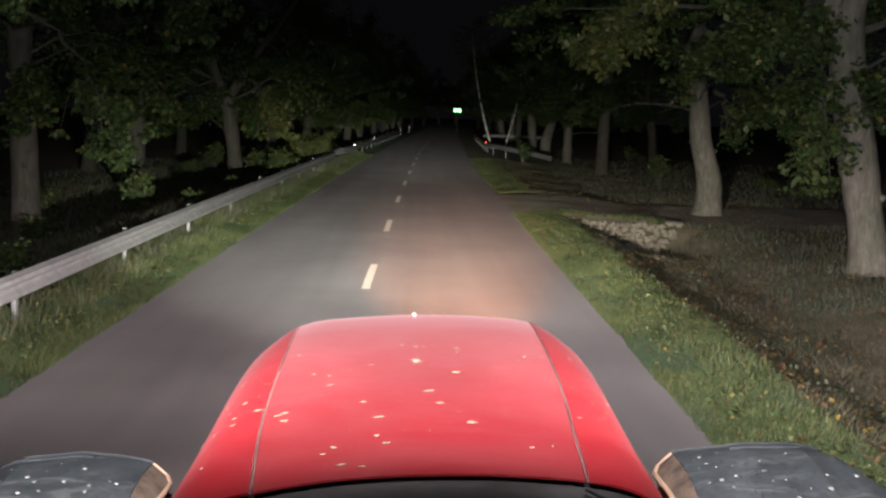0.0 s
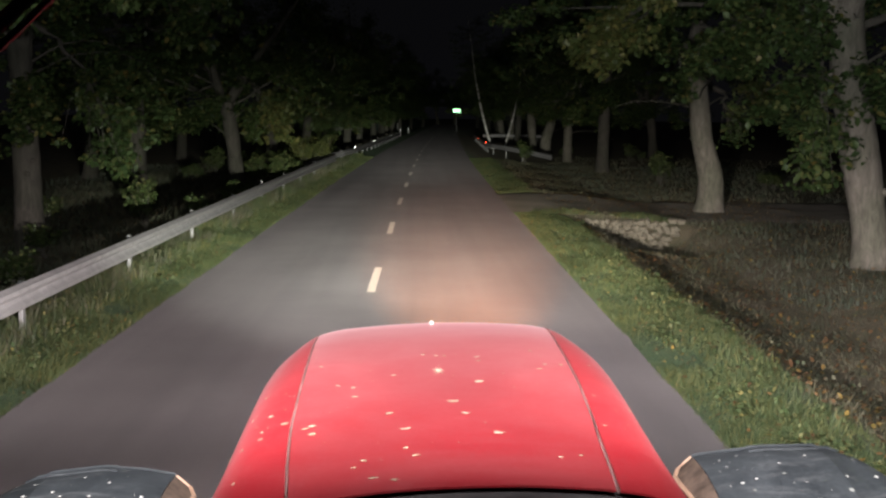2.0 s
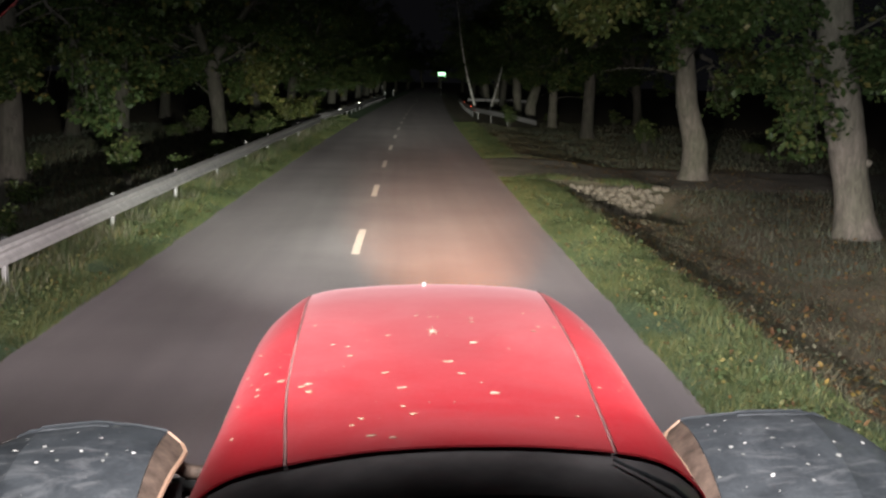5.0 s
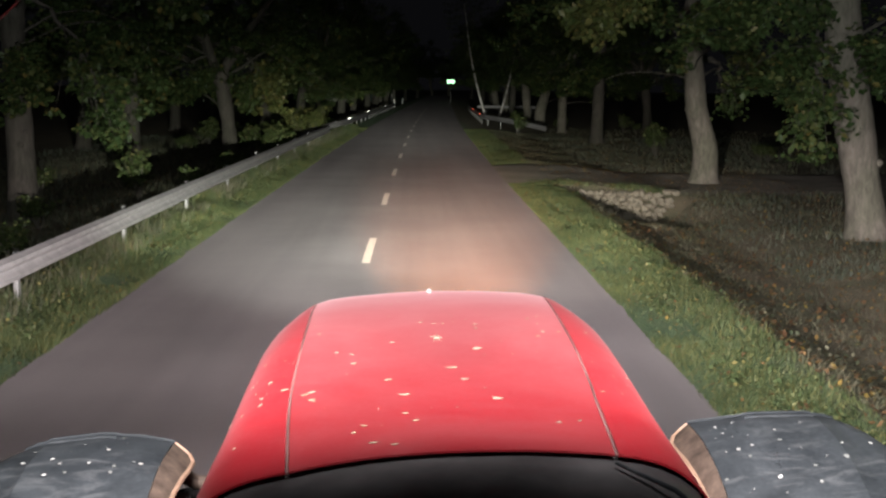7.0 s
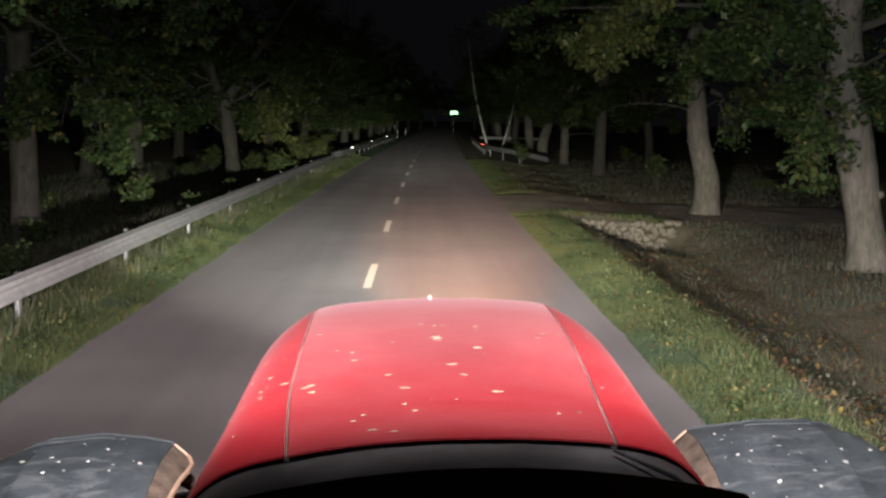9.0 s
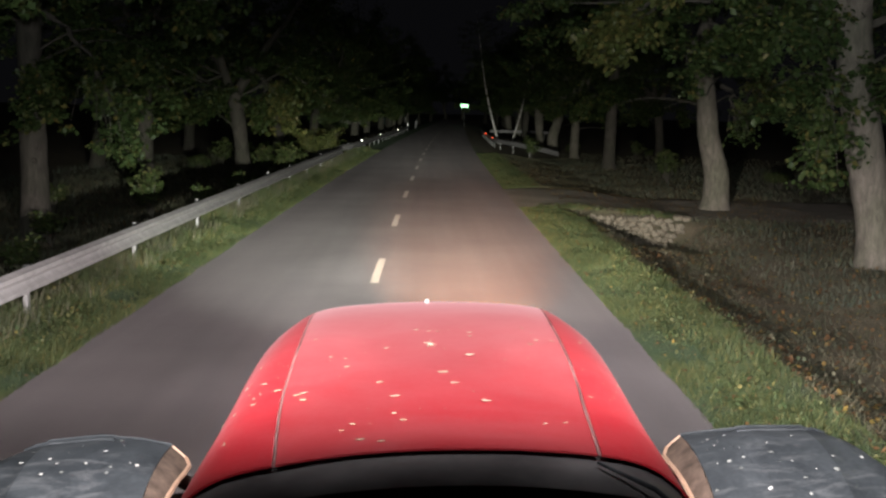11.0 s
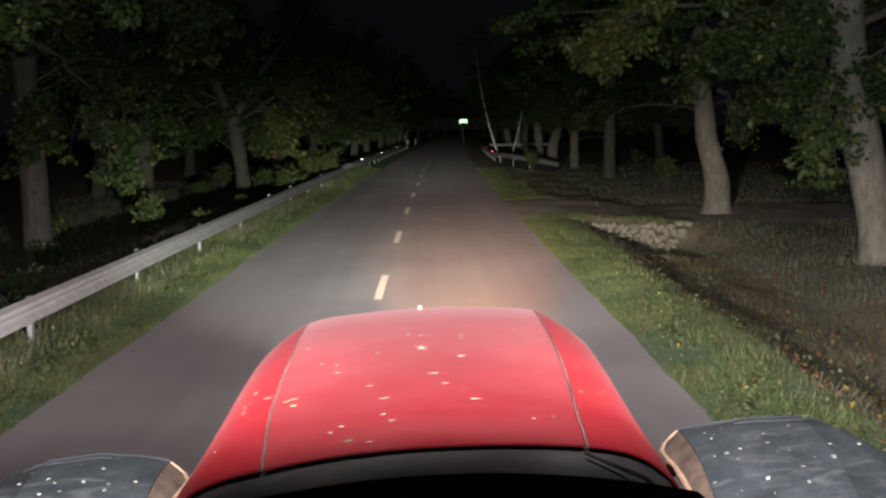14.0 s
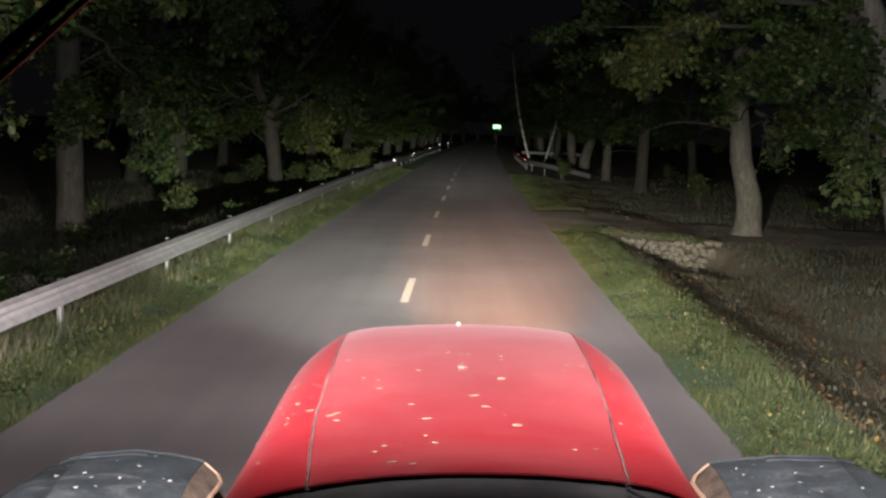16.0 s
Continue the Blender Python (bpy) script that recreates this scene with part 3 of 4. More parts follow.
    for i in range(28):
        r0, r1 = rings[i], rings[(i + 1) % 28]
        for a, b, c, d in zip(r0, r0[1:], r1[1:], r1):
            bm.faces.new((a, b, c, d))
    rim = bpy.data.meshes.new("rim")
    bm.to_mesh(rim)
    bm.free()
    rim.materials.append(RIM)
    return tyre, rim


for radius, width, y, x, lugs in ((0.745, 0.50, 3.45, 1.0, 16), (0.93, 0.56, 0.45, 1.02, 20)):
    tyre, rim = wheel_meshes(radius, width, lugs)
    for s in (-1, 1):
        wheel = new("wheel")
        wheel.parent = tractor
        wheel.matrix_local = pose(X0 + s * x, y, radius + 0.025 + fall(y), 0, 0, 0 if s > 0 else 180)
        shared("tyre", tyre, wheel)
        shared("rim", rim, wheel)

# front mudguards: a ribbed arc over each front wheel with a bevelled inner flank
GUARD_R, GUARD_Y, GUARD_Z, GUARD_X = 0.90, 3.42, 0.785, -0.049


TOP = ((0.788, 0.004), (0.81, 0.007), (0.88, 0.013), (0.955, 0.018), (0.960, 0.021), (1.0, 0.023), (1.155, 0.019), (1.165, 0.017), (1.170, 0.012), (1.205, 0.008), (1.235, -0.004), (1.27, -0.05))
# the two guards sit a little differently on their brackets
SET = {-1: ((0.70, -0.016), (0.79, -0.014), (0.88, -0.004), (1.0, -0.002), (1.3, -0.021)), 1: ((0.70, -0.002), (0.85, 0.0), (1.3, 0.009))}
SPLASHES = {1: ((0.905, 3.2), (0.847, 1.6), (0.853, -2.4), (0.911, -8.8), (0.89, -12.5), (1.001, -3.7), (1.089, 5.9), (1.17, -9.0), (1.152, -14.4), (1.053, -17.0), (1.21, -1.0), (1.215, -8.8), (1.095, 0.0), (0.80, -18.6), (0.868, -9.8), (0.995, -8.2), (0.944, -19.4), (1.047, -21.3)),
            -1: ((1.173, 0.8), (1.176, -5.1), (1.092, -5.6), (1.062, -8.0), (1.032, -11.7), (0.977, -8.5), (1.025, 0.3), (0.947, -2.1), (0.908, -11.2), (0.932, 5.6), (0.905, -9.0), (1.089, -11.7), (0.838, -7.2))}


def guard_point(h, lift, a, s):
    t, r = radians(a), GUARD_R + lift + lerp_table(SET[s], h)
    if 0.957 < h < 1.167 and 4.9 < a < 6.4:  # groove behind the front lip
        r -= 0.016
    if h > 1.17:  # the front corner is cut back, the guard is widest over the axle
        h = 1.17 + (h - 1.17) * lerp_table(((-80, 2.2), (-20, 2.2), (-8, 1.9), (2, 1.4), (8, 1.0)), a)
    return ROLL @ Vector((GUARD_X + s * h, GUARD_Y + math.sin(t) * r, GUARD_Z + math.cos(t) * r))


def guard_ring(a, prof, s):
    return [guard_point(h, lift, a, s) for h, lift in prof]


def top_lift(h):
    return lerp_table(TOP, h)


def flank(a):
    w = lerp_table(((-80, 0.03), (-40, 0.04), (-20, 0.062), (-10, 0.074), (0, 0.088), (5, 0.086), (8, 0.06)), a)
    w *= 0.70
    return ((0.786 - w, 0.002 - 0.85 * w), (0.786 - 0.55 * w, 0.003 - 0.45 * w), (0.786, 0.003))


ARC = list(range(-80, -8, 4)) + [-7, -4, -1, 2, 4.8, 5.0, 6.3, 6.5, 8]
for s in (-1, 1):
    guard = part("mudguard", skin([guard_ring(a, TOP, s) for a in ARC], 0.012), PLASTIC, tractor, "dusty black plastic mudguard with pale splashes", True)
    part("flank", skin([guard_ring(a, flank(a), s) for a in ARC], 0.010), BEIGE, guard, "brownish inner flank", True)
    pts = [guard_ring(a, flank(a), s)[0] for a in ARC]
    bm = bmesh.new()
    tube(bm, pts, [0.008] * len(pts), 6)
    part("edge_bead", bm, EDGE, guard, "", True)
    bm = bmesh.new()
    pts = [guard_point(h, lift + 0.004, 8, s) for h, lift in TOP]
    tube(bm, pts, [0.005] * len(pts), 6)
    part("front_bead", bm, PLASTIC, guard, "", True)
    bm = bmesh.new()
    pts = guard_ring(8, flank(8), s)
    tube(bm, pts, [0.006] * len(pts), 6)
    part("corner_bead", bm, EDGE, guard, "", True)
    for h in (0.958, 1.168):
        bm = bmesh.new()
        pts = [guard_point(h, 0.004, a, s) for a in ARC]
        tube(bm, pts, [0.004] * len(pts), 6)
        part("rib_edge", bm, PLASTIC, guard, "", True)
    bm = bmesh.new()
    rnd = random.Random(11 + s)
    small = [(rnd.uniform(0.80, 1.23), rnd.uniform(-42, 4)) for i in range(20)]
    for i, (h, a) in enumerate(SPLASHES[s] + tuple(small)):
        c, ex, ey = frame_at(lambda p, q: guard_point(p, top_lift(p) + 0.002, q * 60, s), h, a / 60)
        big = rnd.choice((0.0045, 0.005, 0.0065)) if i < len(SPLASHES[s]) else rnd.choice((0.0016, 0.002, 0.0026))
        blob(bm, c, ex, ey, big * rnd.uniform(0.8, 1.7), big, rnd.random() * 3, 0.001, rnd)
    tagged(part("dirt_specks", bm, WHITE_SPECK, guard, "white dried splashes"), kind="stuff")
    bm = bmesh.new()
    tube(bm, [ROLL @ Vector((X0 + s * 0.50, 3.60, 1.50)), ROLL @ Vector((GUARD_X + s * 0.74, 3.60, 1.52)), ROLL @ Vector((GUARD_X + s * 0.86, 3.50, 1.63))], [0.024, 0.024, 0.02], 10)
    part("guard_bracket", bm, BEIGE, guard, "", True)

# cab: roof, pillars and work lamps
bm = bmesh.new()
box(bm, (1.6, 2.7, 0.2), pose(X0, 0.35, 3.22), 0.06)
part("cab_roof", bm, PAINT, tractor, "red cab roof")
for x, y0, y1 in ((-0.80, 1.62, 1.50), (0.80, 1.62, 1.50), (-0.80, -0.9, -0.9), (0.80, -0.9, -0.9)):
    bm = bmesh.new()
    tube(bm, [(X0 + x, y0, 1.15), (X0 + x * 0.97, (y0 + y1) / 2, 2.2), (X0 + x * 0.92, y1, 3.16)], [0.04, 0.04, 0.04], 8)
    part("cab_pillar", bm, BLACK, tractor)
bm = bmesh.new()
box(bm, (1.5, 2.3, 0.12), pose(X0, 0.25, 1.2), 0.03)
part("cab_floor", bm, BLACK, tractor)
for x in (-0.62, -0.36, 0.30, 0.56):
    bm = bmesh.new()
    box(bm, (0.15, 0.08, 0.10), pose(x, 1.735, 3.10, -10), 0.015)
    lamp = part("work_lamp", bm, BLACK, tractor, "square work lamp under the roof edge")
    bm = bmesh.new()
    box(bm, (0.12, 0.006, 0.075), pose(x, 1.778, 3.093, -10))
    part("lens", bm, LENS, lamp)

# ---- guard rails ----
WAVE = ((0.0, 0.155), (0.03, 0.135), (0.075, 0.115), (0.08, 0.07), (0.03, 0.035), (0.005, 0.0), (0.03, -0.035), (0.08, -0.07), (0.075, -0.115), (0.03, -0.135), (0.0, -0.155))


def guard_rail(side, line, posts, label, knobs=(), red=False):
    """side: +1 where the road lies to the right of the rail. line: (u, y, top) along it."""
    rail = tagged(new("guard_rail"), label, "guard rail")
    for a, b in zip(line, line[1:]):
        steps = 3
        rows = []
        run = math.hypot(b[0] - a[0], b[1] - a[1])
        nx, ny = side * (b[1] - a[1]) / run, -side * (b[0] - a[0]) / run
        for k in range(steps + 1):
            t = k / steps
            u, y, top = (a[i] + (b[i] - a[i]) * t for i in range(3))
            rows.append([Vector((u + nx * d + bend(y), y + ny * d, fall(y) + top - 0.155 + h)) for d, h in WAVE])
        part("beam", skin(rows, 0.004), ZINC, rail)
    for u, y, top in posts:
        bm = bmesh.new()
        g = place(u, y).z
        box(bm, (0.055, 0.10, top + 0.35), pose(u - side * 0.04 + bend(y), y, g - 0.35 + (top + 0.35) / 2 - 0.02), 0.006)
        part("post", bm, POST_ZINC, rail)
    for u, y, z in knobs:
        bm = bmesh.new()
        box(bm, (0.07, 0.02, 0.09), pose(u + bend(y), y, fall(y) + z), 0.008)
        part("reflector", bm, RED_REFLECT if red else REFLECT, rail, "small upright reflector")
    return rail


line = [(-4.82, -14 + 5.3 * i, 0.77) for i in range(15)]
guard_rail(1, line, [(-4.94, 3.8 + 5.3 * i, 0.67) for i in range(11)], "weathered galvanised guard rail on steel posts beside grass verge")
line = [(-6.4, 61.5, 0.50), (-5.7, 64.5, 0.66), (-5.0, 69, 0.76)] + [(-4.82, 69 + 5.3 * i, 0.77) for i in range(1, 16)]
guard_rail(1, line, [(-5.1, 68.6, 0.66)] + [(-4.94, 69 + 5.3 * i, 0.67) for i in range(1, 15)], "bright galvanised guard rail end with white reflectors", [(-4.73, y, 0.82) for y in (74, 95, 122)])
line = [(7.6, 75, 0.42), (6.6, 78.5, 0.60), (5.3, 84, 0.74), (4.4, 90, 0.77)] + [(4.15, 95.3 + 5.3 * i, 0.77) for i in range(9)]
guard_rail(-1, line, [(6.1, 81, 0.62), (5.2, 85, 0.66), (4.5, 90, 0.67)] + [(4.27, 95.3 + 5.3 * i, 0.67) for i in range(9)], "galvanised guard rail bending away from the road", [(4.05, 93, 0.82), (4.05, 112, 0.82)], True)

line = [(5.2, 140, 0.77), (8.0, 141.0, 0.77), (12.5, 142.5, 0.72)]
guard_rail(1, line, [(6.4, 140.6, 0.67), (9.4, 141.7, 0.67), (11.8, 142.4, 0.65)], "bright galvanised guard rail beside a side track")

# ---- delineator post and far sign with added glow ----


def delineator(u, y):
    q = place(u, y)
    post = tagged(new("delineator_post"), "white plastic roadside marker post with reflector", "marker post", "roadside marker posts")
    post.matrix_world = Matrix.Translation(q)
    bm = bmesh.new()
    box(bm, (0.12, 0.10, 1.05), pose(0, 0, 0.5), 0.02)
    part("shaft", bm, WHITE_PLASTIC, post)
    bm = bmesh.new()
    box(bm, (0.125, 0.104, 0.20), pose(0, 0, 0.80), 0.01)
    part("band", bm, BLACK, post)
    bm = bmesh.new()
    box(bm, (0.05, 0.012, 0.16), pose(0, -0.054, 0.80), 0.004)
    part("reflector", bm, REFLECT, post)


delineator(-5.2, 158)
delineator(-5.2, 190)

sign = tagged(new("road_sign"), "small pale green road sign on a post, glow in place of reflected beams", "sign")
q = place(2.6, 228)
sign.matrix_world = Matrix.Translation(q)
bm = bmesh.new()
box(bm, (1.4, 0.03, 0.72), pose(0, 0, 3.9), 0.01)
panel = part("panel", bm, SIGN_FACE, sign)
bm = bmesh.new()
tube(bm, [(0, 0.05, -0.3), (0, 0.05, 4.1)], [0.04, 0.04], 8)
part("post", bm, ZINC, sign)

warning = tagged(new("small_sign"), "small red and white sign on a thin post beside the track", "sign")
warning.matrix_world = Matrix.Translation(place(9.6, 147))
bm = bmesh.new()
tube(bm, [(0, 0, -0.3), (0, 0, 1.5)], [0.03, 0.03], 10)
part("post", bm, ZINC, warning)
bm = bmesh.new()
box(bm, (0.42, 0.012, 0.36), pose(0, -0.04, 1.42), 0.004)
panel = part("panel", bm, RED_PLATE, warning)
for i, w in enumerate((0.32, 0.26, 0.30)):
    bm = bmesh.new()
    box(bm, (w, 0.006, 0.045), pose(0, -0.049, 1.52 - 0.09 * i))
    part("text_bar", bm, WHITE_PLASTIC, panel)


# ---- the houses' end: bungalow, parked car, skip and gate post, left of the road ----
def bungalow(u, y, turn):
    house = tagged(new("bungalow"), "low white rendered bungalow with flat dark roof", "house")
    house.matrix_world = Matrix.Translation(place(u, y)) @ pose(0, 0, 0, 0, 0, turn)
    long, deep, high = 15.0, 8.0, 2.9
    holes = [(-6.6, 0.0, 2.6, 2.25), (-2.6, 1.0, 1.3, 1.2), (-0.2, 1.0, 0.7, 1.2), (2.0, 0.05, 1.05, 2.1), (4.2, 1.0, 0.7, 1.2), (5.4, 1.0, 1.6, 1.2)]
    bm = bmesh.new()
    x0 = -long / 2
    for x, sill, w, h in holes:
        if x > x0:
            box(bm, (x - x0, 0.3, high), pose((x + x0) / 2, 0, high / 2))
        if sill > 0.06:
            box(bm, (w, 0.3, sill), pose(x + w / 2, 0, sill / 2))
        box(bm, (w, 0.3, high - sill - h), pose(x + w / 2, 0, (high + sill + h) / 2))
        x0 = x + w
    box(bm, (long / 2 - x0, 0.3, high), pose((long / 2 + x0) / 2, 0, high / 2))
    for x in (-long / 2 + 0.15, long / 2 - 0.15):
        box(bm, (0.3, deep - 0.3, high), pose(x, deep / 2, high / 2))
    box(bm, (long, 0.3, high), pose(0, deep, high / 2))
    part("wall", bm, RENDER_WHITE, house)
    bm = bmesh.new()
    box(bm, (long + 0.8, deep + 1.1, 0.28), pose(0, deep / 2, high + 0.14), 0.03)
    part("roof", bm, ROOF_DARK, house)
    bm = bmesh.new()
    box(bm, (long - 0.6, 0.1, 0.1), pose(0, 0.4, 0.05))
    part("floor_edge", bm, ROOF_DARK, house)
    for x, sill, w, h in holes[1:3] + holes[4:]:
        bm = bmesh.new()
        for dx, dz, sx, sz in ((0, h / 2 - 0.03, w, 0.06), (0, -h / 2 + 0.03, w, 0.06), (-w / 2 + 0.03, 0, 0.06, h), (w / 2 - 0.03, 0, 0.06, h), (0, 0, 0.05, h)):
            box(bm, (sx, 0.07, sz), pose(x + w / 2 + dx, 0.02, sill + h / 2 + dz))
        window = part("window", bm, WHITE_PLASTIC, house)
        bm = bmesh.new()
        box(bm, (w - 0.1, 0.01, h - 0.1), pose(x + w / 2, 0.05, sill + h / 2))
        part("pane", bm, DARK_GLASS, window)
        bm = bmesh.new()
        box(bm, (w + 0.1, 0.16, 0.04), pose(x + w / 2, -0.2, sill - 0.02), 0.008)
        part("sill", bm, POST_ZINC, window)
    for (x, sill, w, h), name in ((holes[3], "front_door"), (holes[0], "garage_door")):
        bm = bmesh.new()
        box(bm, (w - 0.04, 0.06, h - 0.03), pose(x + w / 2, 0.06, sill + h / 2), 0.01)
        part(name, bm, ROOF_DARK, house, "dark closed door")


bungalow(-27, 262, 12)


def parked_car(u, y, turn):
    car = tagged(new("car"), "dark saloon car parked in front of the bungalow", "car")
    car.matrix_world = Matrix.Translation(place(u, y)) @ pose(0, 0, 0, 0, 0, turn)

    def hull(profile, half, lean):
        rows = []
        for f in (-1, -0.94, -0.6, 0, 0.6, 0.94, 1):
            rows.append([Vector((x, f * (half - lean * max(0, z - 0.75)) , z - (0.03 if abs(f) == 1 else 0))) for x, z in profile])
        return skin(rows, 0.01)
    body = part("body", hull(((-2.2, 0.35), (-2.25, 0.62), (-2.1, 0.84), (-1.3, 0.93), (1.0, 0.95), (1.9, 0.90), (2.2, 0.80), (2.25, 0.45), (2.2, 0.30)), 0.88, 0.1), CAR_PAINT, car, "", True)
    cabin = part("cabin", hull(((-1.35, 0.92), (-0.65, 1.36), (-0.3, 1.42), (0.6, 1.42), (0.95, 1.36), (1.75, 0.92)), 0.80, 0.3), DARK_GLASS, car, "dark glazed cabin", True)
    bm = bmesh.new()
    box(bm, (1.3, 1.16, 0.03), pose(0.15, 0, 1.425), 0.01)
    part("roof", bm, CAR_PAINT, cabin)
    for f in (-1, 1):
        bm = bmesh.new()
        box(bm, (0.03, 0.32, 0.13), pose(-2.25, f * 0.6, 0.68), 0.01)
        part("headlight", bm, WHITE_PLASTIC, body)
        for x in (-1.4, 1.35):
            bm = bmesh.new()
            tube(bm, [(x, f * 0.66, 0.32), (x, f * 0.70, 0.32), (x, f * 0.86, 0.32), (x, f * 0.88, 0.32)], [0.27, 0.32, 0.32, 0.27], 24)
            wheel = part("wheel", bm, RUBBER, car)
            bm = bmesh.new()
            tube(bm, [(x, f * 0.872, 0.32), (x, f * 0.892, 0.32)], [0.20, 0.17], 20)
            part("rim", bm, RIM, wheel)


parked_car(-21.5, 256, 8)

skip = tagged(new("waste_skip"), "dark green steel skip standing under the trees", "skip")
skip.matrix_world = Matrix.Translation(place(-14.5, 270)) @ pose(0, 0, 0, 0, 0, 6)
bm = bmesh.new()
rows = [[Vector((x * f, -1.0 * g, z)) for x, f, g, z in ((-1.9, 1, 1, 1.75), (-1.75, 1, 1, 0.1), (1.75, 1, 1, 0.1), (1.9, 1, 1, 1.75))]]
rows.append([Vector((q.x, 1.0, q.z)) for q in rows[0]])
part("tub", skin(rows, 0.05), GREEN_PAINT, skip)
for y in (-1.0, 1.0):
    bm = bmesh.new()
    box(bm, (3.6, 0.05, 1.65), pose(0, y, 0.92), 0.01)
    part("side", bm, GREEN_PAINT, skip)
    for x in (-1.2, -0.4, 0.4, 1.2):
        bm = bmesh.new()
        box(bm, (0.08, 0.06, 1.6), pose(x, y * 1.05, 0.92), 0.01)
        part("rib", bm, GREEN_PAINT, skip)

gate_post = tagged(new("gate_post"), "white painted concrete gate post standing in weeds", "post")
gate_post.matrix_world = Matrix.Translation(place(-10.6, 276)) @ pose(0, 0, 0, 0, 0, 8)
bm = bmesh.new()
box(bm, (0.48, 0.36, 1.9), pose(0, 0, 0.75), 0.03)
part("shaft", bm, RENDER_WHITE, gate_post)
bm = bmesh.new()
box(bm, (0.54, 0.42, 0.07), pose(0, 0, 1.72), 0.02)
part("cap", bm, RENDER_WHITE, gate_post)

# ---- stone headwall of the culvert ----
wall = tagged(new("stone_headwall"), "dry stone culvert headwall of rounded field stones", "stone wall")
rnd = random.Random(21)
stone_meshes = []
for k in range(7):
    bm = bmesh.new()
    bmesh.ops.create_icosphere(bm, subdivisions=1, radius=0.55)
    for v in bm.verts:
        w = 1 + 0.55 * noise.noise(v.co * 1.9 + Vector((k * 7, 0, 0)))
        v.co = Vector((max(-0.43, min(0.43, v.co.x * w)), max(-0.4, min(0.4, v.co.y * w)), max(-0.38, min(0.38, v.co.z * w))))
    data = bpy.data.meshes.new("stone")
    bm.to_mesh(data)
    bm.free()
    data.materials.append(STONE)
    stone_meshes.append(data)


def stone_row(y_of, z, u0, u1, base):
    u = u0
    while u < u1:
        w = rnd.choice((0.16, 0.20, 0.24, 0.30)) * rnd.uniform(0.85, 1.15)
        h = rnd.uniform(0.15, 0.22)
        y = y_of(u)
        q = Vector((u + w / 2 + bend(y), y + rnd.uniform(-0.07, 0.07), fall(y) + z + base(u) + rnd.uniform(-0.06, 0.05)))
        m = Matrix.Translation(q) @ pose(0, 0, 0, rnd.uniform(-25, 25), rnd.uniform(-35, 35), rnd.uniform(-40, 40)) @ Matrix.Diagonal((w * 1.15, 0.34, h * 1.2, 1))
        shared("stone", rnd.choice(stone_meshes), wall, m)
        u += w * 0.95


for k in range(7):
    stone_row(lambda u: 33.5 + 0.06 * (u - 4.5) - 0.06 * k, -0.15 - 0.14 * k, 4.45 + 0.08 * k, 7.1 - 0.10 * k, lambda u: 0.0)
# ---- trees ----


def leaf_cloud(spots, count, size, seed, droop=0.25):
    """Leaves as small folded blades round the given spots: (place, spread)."""
    g = np.random.default_rng(seed)
    idx = g.integers(0, len(spots), count)
    c = np.array([s[0] for s in spots], float)[idx]
    r = np.array([s[1] for s in spots], float)[idx]
    d = g.normal(size=(count, 3))
    d /= np.linalg.norm(d, axis=1)[:, None]
    c = c + d * (r * g.random(count) ** 0.45)[:, None] * np.array([1, 1, 0.62])
    a = g.normal(size=(count, 3))
    a[:, 2] = a[:, 2] * 0.4 - droop
    a /= np.linalg.norm(a, axis=1)[:, None]
    b = np.cross(a, g.normal(size=(count, 3)) * 0.4 + np.array([0, 0, 1.0]))
    b /= np.linalg.norm(b, axis=1)[:, None]
    up = np.cross(b, a)
    s = size * (0.6 + 0.8 * g.random(count))[:, None]
    v = np.stack([c, c + a * s * 0.5 + b * s * 0.36 + up * s * 0.12, c + a * s, c + a * s * 0.5 - b * s * 0.36 + up * s * 0.12], axis=1).reshape(-1, 3)
    k = np.arange(count) * 4
    f = np.stack([k, k + 1, k + 2, k, k + 2, k + 3], axis=1).reshape(-1, 3)
    return v, f


def cloud_object(name, v, f, mat, parent=None):
    data = bpy.data.meshes.new(name)
    data.vertices.add(len(v))
    data.vertices.foreach_set("co", v.ravel())
    data.loops.add(len(f) * 3)
    data.loops.foreach_set("vertex_index", f.ravel().astype(np.int32))
    data.polygons.add(len(f))
    data.polygons.foreach_set("loop_start", np.arange(len(f), dtype=np.int32) * 3)
    data.update(calc_edges=True)
    data.materials.append(mat)
    ob = new(name, data)
    ob.parent = parent
    return ob


def bough(bm, start, way, length, thick, rnd, lift=0.5, sides=9):
    """A curved tapering limb added to bm; gives back the points along it."""
    pts, q, d = [], Vector(start), Vector(way).normalized()
    steps = 7
    for i in range(steps + 1):
        pts.append(q.copy())
        d = (d + Vector((rnd.uniform(-0.22, 0.22), rnd.uniform(-0.22, 0.22), rnd.uniform(-0.12, 0.12) + lift / steps))).normalized()
        q = q + d * (length / steps)
    tube(bm, pts, [thick * (1 - 0.86 * (i / steps) ** 0.9) for i in range(steps + 1)], sides, 0.08, rnd.randrange(999))
    return pts


